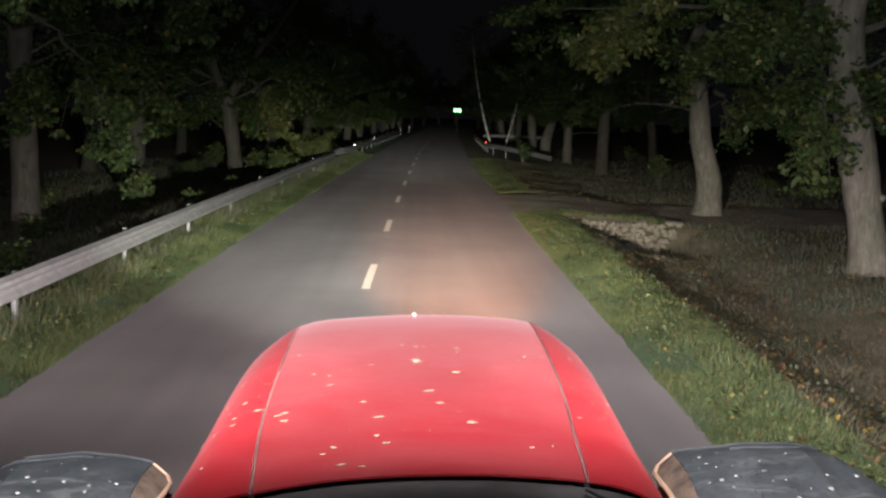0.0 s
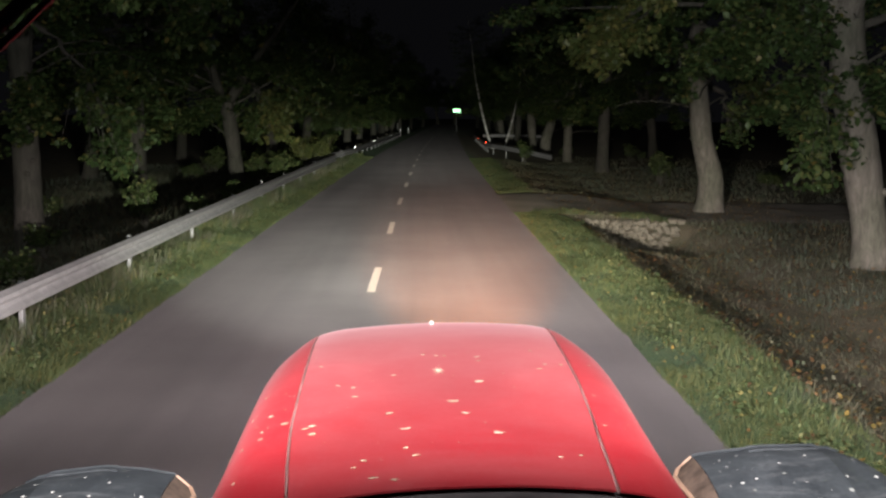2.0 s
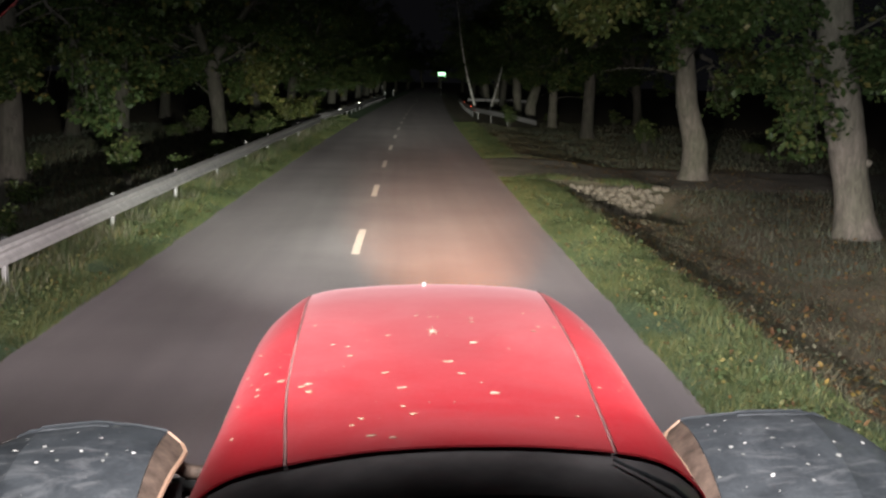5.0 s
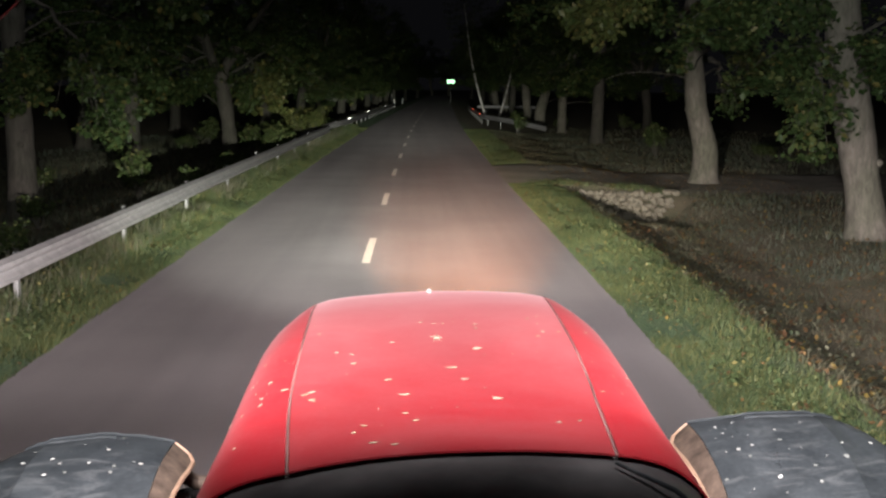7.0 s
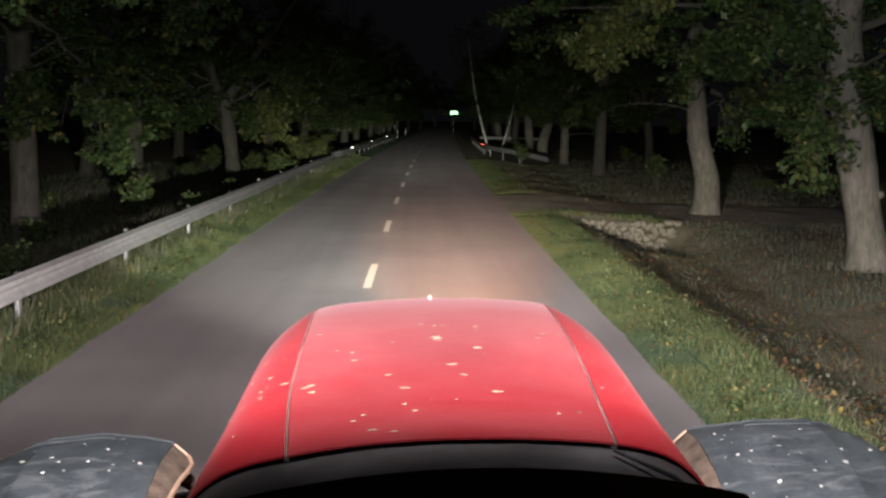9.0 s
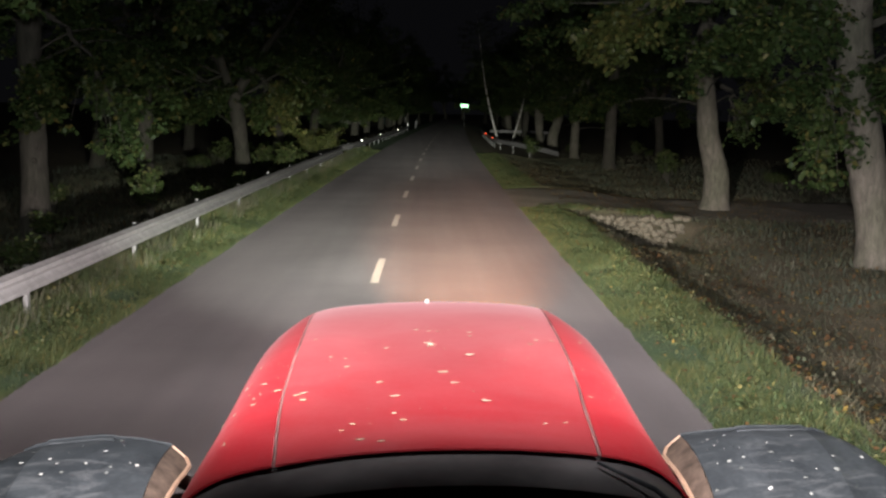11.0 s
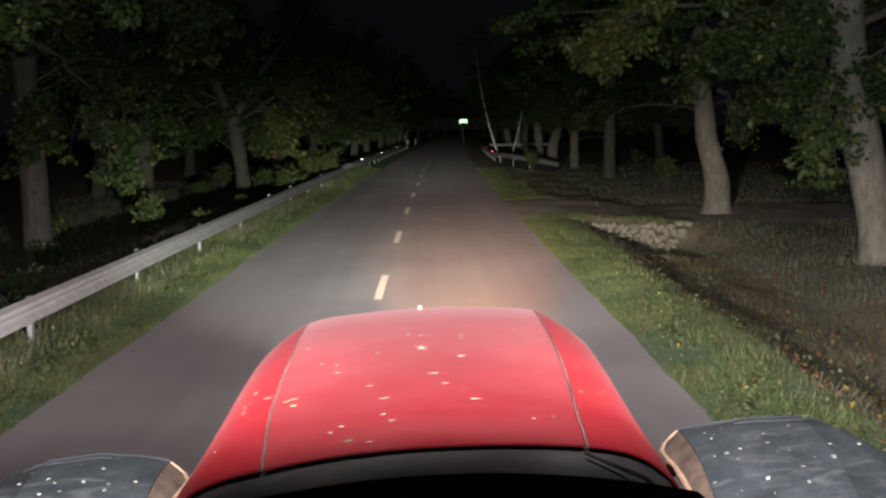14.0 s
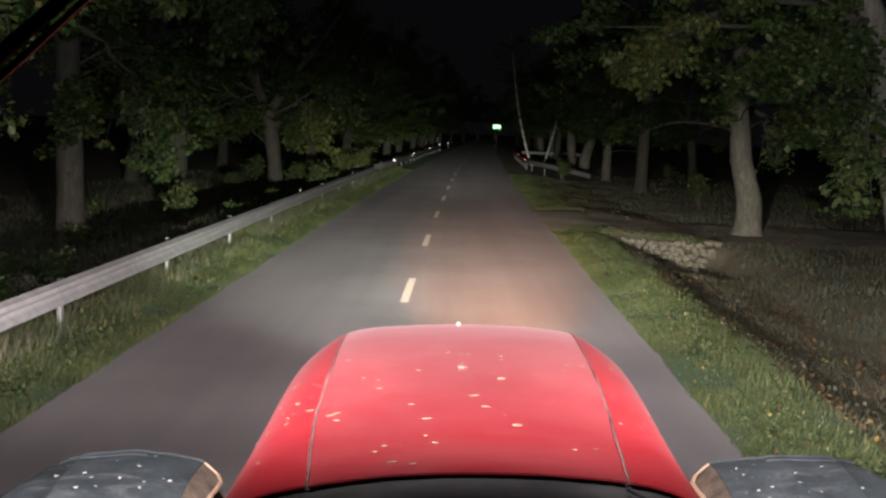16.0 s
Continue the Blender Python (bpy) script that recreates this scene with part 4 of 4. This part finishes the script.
def tree(seed, radius, lean, fork, height, mains, opening, leaves, size, mat, low, label, bark=BARK, swing=0.12, knee=0.0):
    """A roadside tree at the origin: a trunk that forks into mains limbs at the height fork.
    lean: sideways drift a metre; opening: how far the limbs spread; low: where the leaves begin."""
    rnd = random.Random(seed)
    ob = tagged(new("tree"), label, "tree", "avenue trees")
    bm = bmesh.new()
    pts, rad = [], []
    for i in range(23):
        t = i / 22
        z = -0.3 + (fork + 0.3) * t
        up = max(0.0, z)
        x = lean[0] * up + swing * math.sin(2.6 * t + seed) * t + knee * smooth_step(0.7, 2.7, up)
        y = lean[1] * up + swing * 0.6 * math.sin(3.4 * t + 2 * seed) * t
        pts.append(Vector((x, y, z)))
        flare = 1 + 0.42 * math.exp(-up / 0.22) + 0.5 * abs(knee) * (1 - smooth_step(1.6, 3.2, up))
        knot = 1 + 0.05 * math.sin(8 * t + seed) + 0.035 * math.sin(19 * t + 2 * seed)
        swell_up = 1 + 0.22 * smooth_step(0.80, 1.0, t) * (mains > 1)
        rad.append(radius * flare * knot * swell_up * (1 - 0.16 * t))
    tube(bm, pts, rad, 24, 0.05, seed)
    # burrs and cut-off branch stubs
    for k in range(5):
        i = rnd.randrange(7, 20)
        a = rnd.uniform(0, 6.28)
        out = Vector((math.cos(a), math.sin(a), 0.25))
        tube(bm, [pts[i] + out * rad[i] * 0.75, pts[i] + out * rad[i] * 1.08, pts[i] + out * rad[i] * 1.2], [radius * 0.30, radius * 0.20, radius * 0.06], 8, 0.2, k)
    part("trunk", bm, bark, ob, "", True)
    spots = []
    top = pts[-1]
    turn = rnd.uniform(0, 6.28)
    for k in range(mains):
        a = turn + 6.283 * k / mains + rnd.uniform(-0.3, 0.3)
        o = opening * rnd.uniform(0.75, 1.25)
        way = Vector((math.cos(a) * o, math.sin(a) * o, 1.0))
        bm = bmesh.new()
        thick = radius * (0.66 if mains <= 3 else 0.46) * rnd.uniform(0.85, 1.08)
        main = bough(bm, top - Vector((0, 0, 0.25)) + Vector((math.cos(a), math.sin(a), 0)) * radius * 0.35, way, (height - fork) * rnd.uniform(0.85, 1.05), thick, rnd, 0.25, 12)
        for j in range(9):
            i = 1 + (j * 6) // 9
            b = a + rnd.uniform(-1.9, 1.9)
            down = rnd.uniform(-0.45, 0.5)
            twig = bough(bm, main[i], (math.cos(b), math.sin(b), down), rnd.uniform(1.8, 3.9) * (1.15 - 0.08 * i), thick * 0.30 * (1.1 - 0.1 * i), rnd, rnd.uniform(-0.5, 0.35), 6)
            for w, r in ((3, 0.5), (4, 0.55), (5, 0.6), (6, 0.6), (7, 0.55)):
                spots.append((twig[w] + Vector((rnd.uniform(-0.35, 0.35), rnd.uniform(-0.35, 0.35), rnd.uniform(-0.25, 0.2))), r * rnd.uniform(0.7, 1.25)))
            for h in range(2):
                e = twig[5 + h] + Vector((rnd.uniform(-0.6, 0.6), rnd.uniform(-0.6, 0.6), rnd.uniform(-1.3, -0.4)))
                if e.z > low + 0.2:
                    tube(bm, [twig[5 + h], (twig[5 + h] + e) / 2 + Vector((0.08, 0, 0.1)), e], [0.010, 0.007, 0.003], 4)
                spots += [(e, 0.38), ((twig[5 + h] + e) / 2, 0.36)]
        part("limb", bm, bark, ob, "", True)
        spots += [(main[i], 0.8) for i in (5, 6, 7)]
    # low side boughs that hang towards the light
    for k in range(7):
        i = rnd.randrange(13, 21)
        a = turn + 2.4 * k + rnd.uniform(-0.4, 0.4)
        bm = bmesh.new()
        twig = bough(bm, pts[i] + Vector((math.cos(a), math.sin(a), 0)) * rad[i] * 0.6, (math.cos(a), math.sin(a), rnd.uniform(0.5, 1.1)), rnd.uniform(2.2, 4.0), radius * 0.11, rnd, -1.1, 7)
        for w in range(2, 8):
            spots.append((twig[w] + Vector((rnd.uniform(-0.3, 0.3), rnd.uniform(-0.3, 0.3), rnd.uniform(-0.35, 0.1))), rnd.uniform(0.3, 0.6)))
            if w > 3:
                e = twig[w] + Vector((rnd.uniform(-0.4, 0.4), rnd.uniform(-0.4, 0.4), rnd.uniform(-1.1, -0.3)))
                if e.z > low + 0.2:
                    tube(bm, [twig[w], e], [0.009, 0.003], 4)
                spots += [(e, 0.32), ((twig[w] + e) / 2, 0.32)] * 2
        part("limb", bm, BARK, ob, "", True)
    # long boughs that reach out over the verge
    for k in range(3):
        a = math.pi * (0.92 + 0.16 * k) + rnd.uniform(-0.2, 0.2) if k < 2 else rnd.uniform(-0.8, 0.8)
        bm = bmesh.new()
        twig = bough(bm, pts[20] + Vector((math.cos(a), math.sin(a), 0)) * rad[20] * 0.5, (math.cos(a), math.sin(a), 0.45), rnd.uniform(5.2, 6.6), radius * 0.22, rnd, -0.35, 8)
        for w in range(3, 8):
            for h in range(4):
                e = twig[w] + Vector((rnd.uniform(-0.7, 0.7), rnd.uniform(-0.7, 0.7), rnd.uniform(-1.0, 0.4)))
                spots += [(e, rnd.uniform(0.3, 0.5))] * 2
        part("limb", bm, BARK, ob, "", True)
    # leaf tufts on the trunk itself
    for k in range(3):
        i = rnd.randrange(9, 18)
        a = rnd.uniform(0, 6.28)
        spots.append((pts[i] + Vector((math.cos(a), math.sin(a), 0)) * (rad[i] + 0.25), 0.28))
    spots = [s for s in spots if s[0].z > low]
    v, f = leaf_cloud(spots, leaves, size, seed)
    tagged(cloud_object("crown", v, f, mat, ob), kind="stuff")
    return ob


kinds = [
    tree(3, 0.41, (-0.15, 0.0), 5.4, 13, 3, 0.55, 34000, 0.14, LEAF, 2.9, "stout leaning roadside tree with pale grey bark and green crown", PALE_BARK, 0.16),
    tree(8, 0.33, (0.01, 0.02), 5.3, 12, 2, 0.38, 34000, 0.14, LEAF, 5.0, "knobbly roadside tree with grey trunk forking in two", PALE_BARK, 0.3, -0.45),
    tree(14, 0.33, (-0.10, 0.0), 3.9, 11, 3, 0.6, 34000, 0.14, LEAF, 2.1, "leaning roadside tree with low green leaves"),
    tree(23, 0.31, (0.03, 0.02), 3.3, 12, 5, 0.36, 32000, 0.14, LEAF, 2.6, "roadside tree forking low into several upright grey limbs", PALE_BARK),
    tree(31, 0.33, (0.02, 0.0), 6.2, 13, 3, 0.5, 34000, 0.14, LEAF, 1.9, "tall roadside tree with straight dark trunk and drooping green leaves"),
]
spots = [  # kind, u, y, turn, scale
    (0, 9.2, 24.2, 0, 1.0), (1, 9.2, 38.9, 20, 1.05), (4, 9.5, 66, 40, 1.0), (3, 9.3, 82, 100, 1.0), (1, 9.2, 98, 200, 1.1), (0, 9.2, 113, 70, 1.0), (4, 8.6, 128, 10, 1.0), (3, 8.8, 145, 0, 1.1), (0, 8.6, 164, 30, 1.1),
    (3, 9.4, 9.5, 30, 1.0), (1, 9.4, -6, 0, 1.0),
    (4, -9.6, 28.7, 120, 1.0), (4, -11.0, 45.4, 250, 0.95), (2, -8.6, 53.5, 10, 1.05), (4, -9.2, 69, 300, 1.0), (2, -9.0, 84, 150, 1.0), (2, -8.8, 98, 80, 1.1), (4, -8.2, 111, 0, 1.1), (2, -8.2, 126, 100, 1.1), (4, -8.0, 146, 20, 1.1), (4, -8.0, 165, 20, 1.1),
    (2, -10.2, 14.0, 200, 1.05), (1, -10.0, -3, 90, 1.0), (4, -16.5, 36, 60, 1.1), (2, -17, 60, 140, 1.1), (4, -18, 86, 30, 1.1), (2, 17, 92, 10, 1.1),
    (4, -9.5, 186, 80, 1.1), (3, -9.5, 205, 140, 1.1), (1, -9.5, 226, 140, 1.1), (3, -9.0, 248, 40, 1.1), (4, 8.8, 184, 0, 1.1), (4, 9.5, 205, 90, 1.1), (4, 8.8, 226, 150, 1.1), (4, 9.2, 250, 10, 1.2), (2, -8, 290, 80, 1.2), (4, 12, 280, 10, 1.2), (4, -6, 330, 10, 1.4), (4, 9, 330, 60, 1.4), (0, 3, 425, 100, 1.3), (1, -3, 430, 10, 1.3),
]
used, planted = set(), {}
for k, u, y, turn, scale in spots:
    m = Matrix.Translation(place(u, y)) @ pose(0, 0, 0, 0, 0, turn)
    if k not in used:
        used.add(k)
        kinds[k].matrix_world = m
        ob = kinds[k]
    else:
        ob = copy_thing(kinds[k], m)
    ob.scale = (scale,) * 3
    planted[(u, y)] = (ob, (m @ Matrix.Scale(scale, 4)).inverted())


def spray(spot, start, tip, spread, drop, leaves, size, mat, seed):
    """A leafy bough of one tree, from its trunk at start out to tip, with twigs that hang down from it."""
    ob, home = planted[spot]
    rnd = random.Random(seed)
    a, b = home @ Vector(start), home @ Vector(tip)
    bm = bmesh.new()
    pts = []
    for i in range(9):
        t = i / 8
        pts.append(a.lerp(b, t) + Vector((rnd.uniform(-0.12, 0.12), rnd.uniform(-0.12, 0.12), 0.9 * math.sin(math.pi * t) * (a - b).length / 6)))
    tube(bm, pts, [0.085 * (1 - 0.9 * i / 8) + 0.006 for i in range(9)], 8, 0.08, seed)
    tips = []
    for k in range(26):
        q = pts[rnd.randrange(4, 9)]
        e = b + Vector((rnd.gauss(0, 0.55), rnd.gauss(0, 0.55), 0)) * spread + Vector((0, 0, rnd.uniform(-drop, 0.35 * drop)))
        mid = (q + e) / 2 + Vector((0, 0, 0.2))
        tube(bm, [q, mid, e], [0.014, 0.009, 0.003], 5)
        tips += [(e, 0.30), (e.lerp(mid, 0.35), 0.28), (mid, 0.22)] if k % 3 else [(e, 0.22)]
    part("limb", bm, BARK, ob, "", True)
    v, f = leaf_cloud(tips, leaves, size, seed, 0.7)
    tagged(cloud_object("crown", v, f, mat, ob), kind="stuff")


spray((9.2, 24.2), (8.1, 24.2, 5.0), (3.55, 24.0, 4.25), 0.75, 0.75, 2600, 0.15, YELLOW_LEAF, 201)
spray((9.2, 24.2), (8.3, 24.2, 4.4), (7.8, 23.5, 2.3), 0.5, 1.1, 1100, 0.15, LEAF, 202)
spray((9.2, 24.2), (8.0, 24.2, 5.0), (7.1, 23.0, 4.3), 0.7, 0.6, 1000, 0.14, LEAF, 203)
spray((9.2, 38.9), (9.6, 38.9, 4.6), (10.5, 37.0, 3.3), 0.65, 0.7, 900, 0.14, YELLOW_LEAF, 204)
spray((9.2, 38.9), (9.6, 38.9, 3.4), (10.15, 38.4, 2.1), 0.35, 0.5, 420, 0.14, LEAF, 205)
spray((-8.6, 53.5), (-8.6, 53.5, 4.0), (-6.3, 52.0, 2.3), 1.1, 1.1, 2200, 0.17, YELLOW_LEAF, 206)
spray((-9.6, 28.7), (-9.4, 28.7, 5.6), (-4.9, 26.2, 4.7), 1.2, 0.9, 1500, 0.16, LEAF, 207)
spray((-9.6, 28.7), (-9.4, 28.7, 4.6), (-7.2, 28.4, 2.2), 0.8, 1.1, 1500, 0.15, LEAF, 208)


def birch_tree(seed, height, radius, lean, leaves, label):
    """A slender birch at the origin; lean: how far its top drifts, in metres."""
    rnd = random.Random(seed)
    ob = tagged(new("birch_tree"), label, "tree", "birches by the road")
    bm = bmesh.new()
    pts = []
    for i in range(17):
        t = i / 16
        pts.append(Vector((lean[0] * t ** 0.8 + 0.10 * math.sin(6 * t + seed), lean[1] * t + 0.08 * math.sin(5 * t), -0.3 + (height + 0.3) * t)))
    tube(bm, pts, [radius * (1 + 0.5 * math.exp(-i * 1.4)) * (1 - 0.055 * i) for i in range(17)], 14, 0.06, seed)
    part("trunk", bm, BIRCH, ob, "white birch bark with dark scars", True)
    spots = []
    for k in range(20):
        o = pts[6 + k % 10]
        a2 = rnd.uniform(0, 6.28)
        bm = bmesh.new()
        twig = bough(bm, o, (math.cos(a2), math.sin(a2), rnd.uniform(0.2, 0.9)), rnd.uniform(1.2, 2.4), radius * 0.26, rnd, -0.4, 6)
        for w in (3, 5, 7):
            e = twig[w] + Vector((rnd.uniform(-0.3, 0.3), rnd.uniform(-0.3, 0.3), rnd.uniform(-1.6, -0.5)))
            tube(bm, [twig[w], (twig[w] + e) / 2 + Vector((0.06, 0, 0.1)), e], [0.010, 0.007, 0.003], 4)
            spots += [(e, 0.3), ((twig[w] + e) / 2, 0.3), (twig[w], 0.35)]
        part("limb", bm, BARK, ob)
    v, f = leaf_cloud(spots, leaves, 0.085, seed, 0.8)
    tagged(cloud_object("crown", v, f, LEAF, ob), kind="stuff")
    return ob


slim = birch_tree(90, 12.0, 0.115, (-2.6, 0.3), 7000, "slender leaning birch with white bark")
slim.matrix_world = Matrix.Translation(place(5.3, 110))
for u, y, turn, scale in ((6.4, 113, 160, 0.9),):
    copy_thing(slim, Matrix.Translation(place(u, y)) @ pose(0, 0, 0, 0, 0, turn)).scale = (scale,) * 3

# ---- shrubs and weeds ----


def shrub(seed, height, spread, leaves, size, mat, label):
    rnd = random.Random(seed)
    ob = tagged(new("shrub"), label, "shrub", "roadside shrubs")
    bm = bmesh.new()
    tips = []
    for k in range(9):
        a = rnd.uniform(0, 6.28)
        e = Vector((math.cos(a) * spread * rnd.random(), math.sin(a) * spread * rnd.random(), height * rnd.uniform(0.55, 1.0)))
        mid = e * 0.5 + Vector((0, 0, 0.1))
        tube(bm, [Vector((0, 0, -0.1)), mid, e], [0.018, 0.012, 0.004], 5)
        tips += [(e, 0.2 * height), (mid, 0.22 * height), ((e + mid) / 2, 0.2 * height)]
    part("stem", bm, BARK, ob)
    v, f = leaf_cloud(tips, leaves, size, seed, 0.0)
    tagged(cloud_object("foliage", v, f, mat, ob), kind="stuff")
    return ob


bush = [shrub(31, 1.3, 0.7, 900, 0.11, SHRUB, "leafy green shrub growing behind the guard rail"),
        shrub(37, 0.8, 0.5, 600, 0.09, SHRUB, "low weedy shrub at the wood's edge"),
        shrub(41, 1.7, 0.9, 1300, 0.11, YELLOW_LEAF, "yellowish young shrub beside the road")]
rnd = random.Random(77)
spots = [(2, -5.9, 64), (2, -6.3, 60), (0, -6.2, 50), (0, -5.9, 46), (1, -6.2, 38), (1, -5.8, 30), (1, -6.6, 19), (0, -7.8, 33), (1, -6.2, 15.5), (0, -7.0, 55), (1, -5.8, 52), (2, -7.0, 66), (0, 5.9, 76), (0, 6.6, 88)]
for i in range(26):
    spots.append((rnd.choice((0, 1, 1)), rnd.uniform(-13, -6.4), rnd.uniform(16, 90)))
for i in range(9):
    spots.append((rnd.choice((0, 1, 1)), rnd.uniform(9.5, 15), rnd.uniform(46, 95)))
used = set()
for k, u, y in spots:
    m = Matrix.Translation(place(u, y)) @ pose(0, 0, 0, 0, 0, rnd.uniform(0, 360))
    sc = rnd.uniform(0.75, 1.15)
    if k not in used:
        used.add(k)
        bush[k].matrix_world = m
    else:
        copy_thing(bush[k], m).scale = (sc,) * 3

# ---- grass and fallen leaves ----


def ground_height(u, y):
    return np.array([fall(b) + relief(a, b) for a, b in zip(u, y)])


def grass(name, count, urange, yrange, height, width, mat, seed, label, keep=None, lean=0.5):
    g = np.random.default_rng(seed)
    u = g.uniform(*urange, count)
    y = yrange[0] + (yrange[1] - yrange[0]) * g.random(count) ** 1.6
    k = np.array([noise.noise((a * 0.9, b * 0.7, seed)) for a, b in zip(u, y)])
    ok = k + g.random(count) * 0.8 > 0.15
    if keep is not None:
        ok &= keep(u, y)
    u, y, k = u[ok], y[ok], k[ok]
    n = len(u)
    base = np.stack([u + np.array([bend(b) for b in y]), y, ground_height(u, y) - 0.01], axis=1)
    a = g.uniform(0, 6.283, n)
    side = np.stack([np.cos(a), np.sin(a), np.zeros(n)], axis=1) * (width * (0.7 + 0.6 * g.random(n)))[:, None] * (0.7 + y / 30)[:, None]
    h = height * (0.45 + 0.9 * g.random(n)) * (0.8 + 0.7 * k)
    tip = base + np.stack([g.normal(0, lean, n) * h, g.normal(0, lean, n) * h, h], axis=1)
    v = np.stack([base - side, base + side, tip], axis=1).reshape(-1, 3)
    f = np.arange(n * 3).reshape(-1, 3)
    return tagged(cloud_object(name, v, f, mat), label, "grass", kind="stuff")


def off_track(u, y):
    w = 0.5 * np.sin(u * 2.3) + 0.3 * np.sin(u * 5.1 + 1)
    return ~((y > 34.8 + w) & (y < 43.0 + w) & (u > 2.3))


grass("verge_grass", 170000, (-5.3, LEFT + 0.02), (6, 80), 0.11, 0.0045, GRASS, 1, "short green grass on the verge under the guard rail")
grass("rail_grass", 42000, (-6.0, -4.6), (7, 80), 0.24, 0.006, GRASS, 15, "longer grass growing round the guard rail posts", None, 0.45)
grass("verge_grass", 150000, (RIGHT - 0.02, 3.9), (5, 80), 0.08, 0.0045, GRASS, 2, "short green and yellowing verge grass above the ditch", off_track)
grass("verge_tufts", 16000, (3.1, 3.95), (6, 80), 0.11, 0.006, GRASS, 16, "taller grass tufts along the ditch edge", off_track, 0.5)
grass("rail_weeds", 9000, (-5.4, -4.55), (6, 70), 0.34, 0.006, DRY, 9, "tufts of dry pale weeds round the rail posts", None, 0.3)
grass("ditch_grass", 60000, (3.8, 9.8), (6, 80), 0.12, 0.005, DRY, 3, "sparse dry grass in the brown ditch", off_track, 0.7)
grass("wood_edge_grass", 34000, (-15, -5.8), (8, 90), 0.30, 0.008, DRY, 4, "tall dry grass and weeds behind the guard rail", None, 0.5)
grass("field_grass", 12000, (8.5, 24), (14, 90), 0.20, 0.012, DRY, 6, "dull low grass at the dark field edge", off_track, 0.4)
grass("meadow_grass", 22000, (6.6, 20), (20, 75), 0.20, 0.006, PALE_GRASS, 17, "pale withered grass standing under the trees", off_track, 0.35)
grass("meadow_grass", 22000, (-18, -6.2), (14, 75), 0.24, 0.006, PALE_GRASS, 18, "pale withered weeds standing behind the guard rail", None, 0.4)
grass("bank_grass", 1800, (3.9, 7.4), (33.9, 35.2), 0.16, 0.006, GRASS, 12, "grass tufts on the bank above the stone headwall", None, 0.5)


def weeds(count, urange, yrange, size, mat, seed, label, keep=None):
    """Low rosettes of broad leaves scattered in the grass."""
    g = np.random.default_rng(seed)
    u, y = g.uniform(*urange, count), yrange[0] + (yrange[1] - yrange[0]) * g.random(count) ** 1.4
    k = np.array([noise.noise((a * 0.6, b * 0.5, seed)) for a, b in zip(u, y)])
    ok = k + g.random(count) * 0.5 > 0.2
    if keep is not None:
        ok &= keep(u, y)
    u, y = u[ok], y[ok]
    z = ground_height(u, y)
    plants = [((a + bend(b), b, c + 0.07), 0.13) for a, b, c in zip(u, y, z)]
    v, f = leaf_cloud(plants, len(plants) * 16, size, seed, -0.25)
    return tagged(cloud_object("verge_weeds", v, f, mat), label, "weeds", kind="stuff")


weeds(1300, (-5.6, LEFT - 0.25), (6, 75), 0.05, GRASS, 61, "broad-leaved green weeds in the verge under the guard rail")
weeds(700, (RIGHT + 0.3, 4.0), (6, 75), 0.045, GRASS, 62, "broad-leaved weeds in the verge above the ditch", off_track)
weeds(350, (4.2, 9.0), (12, 75), 0.06, DRY, 63, "sparse weeds on the brown ditch bank", off_track)


def litter(count, urange, yrange, size, seed, label, keep=None):
    g = np.random.default_rng(seed)
    u, y = g.uniform(*urange, count), yrange[0] + (yrange[1] - yrange[0]) * g.random(count) ** 1.5
    if keep is not None:
        ok = keep(u, y)
        u, y = u[ok], y[ok]
    n = len(u)
    c = np.stack([u + np.array([bend(b) for b in y]), y, ground_height(u, y) + 0.02 + 0.05 * g.random(n)], axis=1)
    a = g.uniform(0, 6.283, n)
    s = size * (0.5 + g.random(n))
    d = np.stack([np.cos(a), np.sin(a), g.normal(0, 0.35, n)], axis=1) * s[:, None]
    e = np.stack([-np.sin(a), np.cos(a), g.normal(0, 0.35, n)], axis=1) * (s * 0.6)[:, None]
    v = np.stack([c - d, c + e, c + d, c - e], axis=1).reshape(-1, 3)
    k = np.arange(n) * 4
    f = np.stack([k, k + 1, k + 2, k, k + 2, k + 3], axis=1).reshape(-1, 3)
    return tagged(cloud_object("fallen_leaves", v, f, LITTER), label, "fallen leaves", kind="stuff")


litter(1500, (RIGHT + 0.05, 4.4), (6, 70), 0.026, 51, "yellow and brown fallen leaves on the verge", off_track)
litter(20000, (3.9, 12), (6, 70), 0.032, 52, "brown fallen leaves in the ditch and under trees")
litter(1800, (-5.6, LEFT - 0.05), (6, 70), 0.026, 53, "yellow fallen leaves along the guard rail")
litter(5000, (-14, -5.6), (8, 75), 0.045, 54, "brown fallen leaves under the trees")
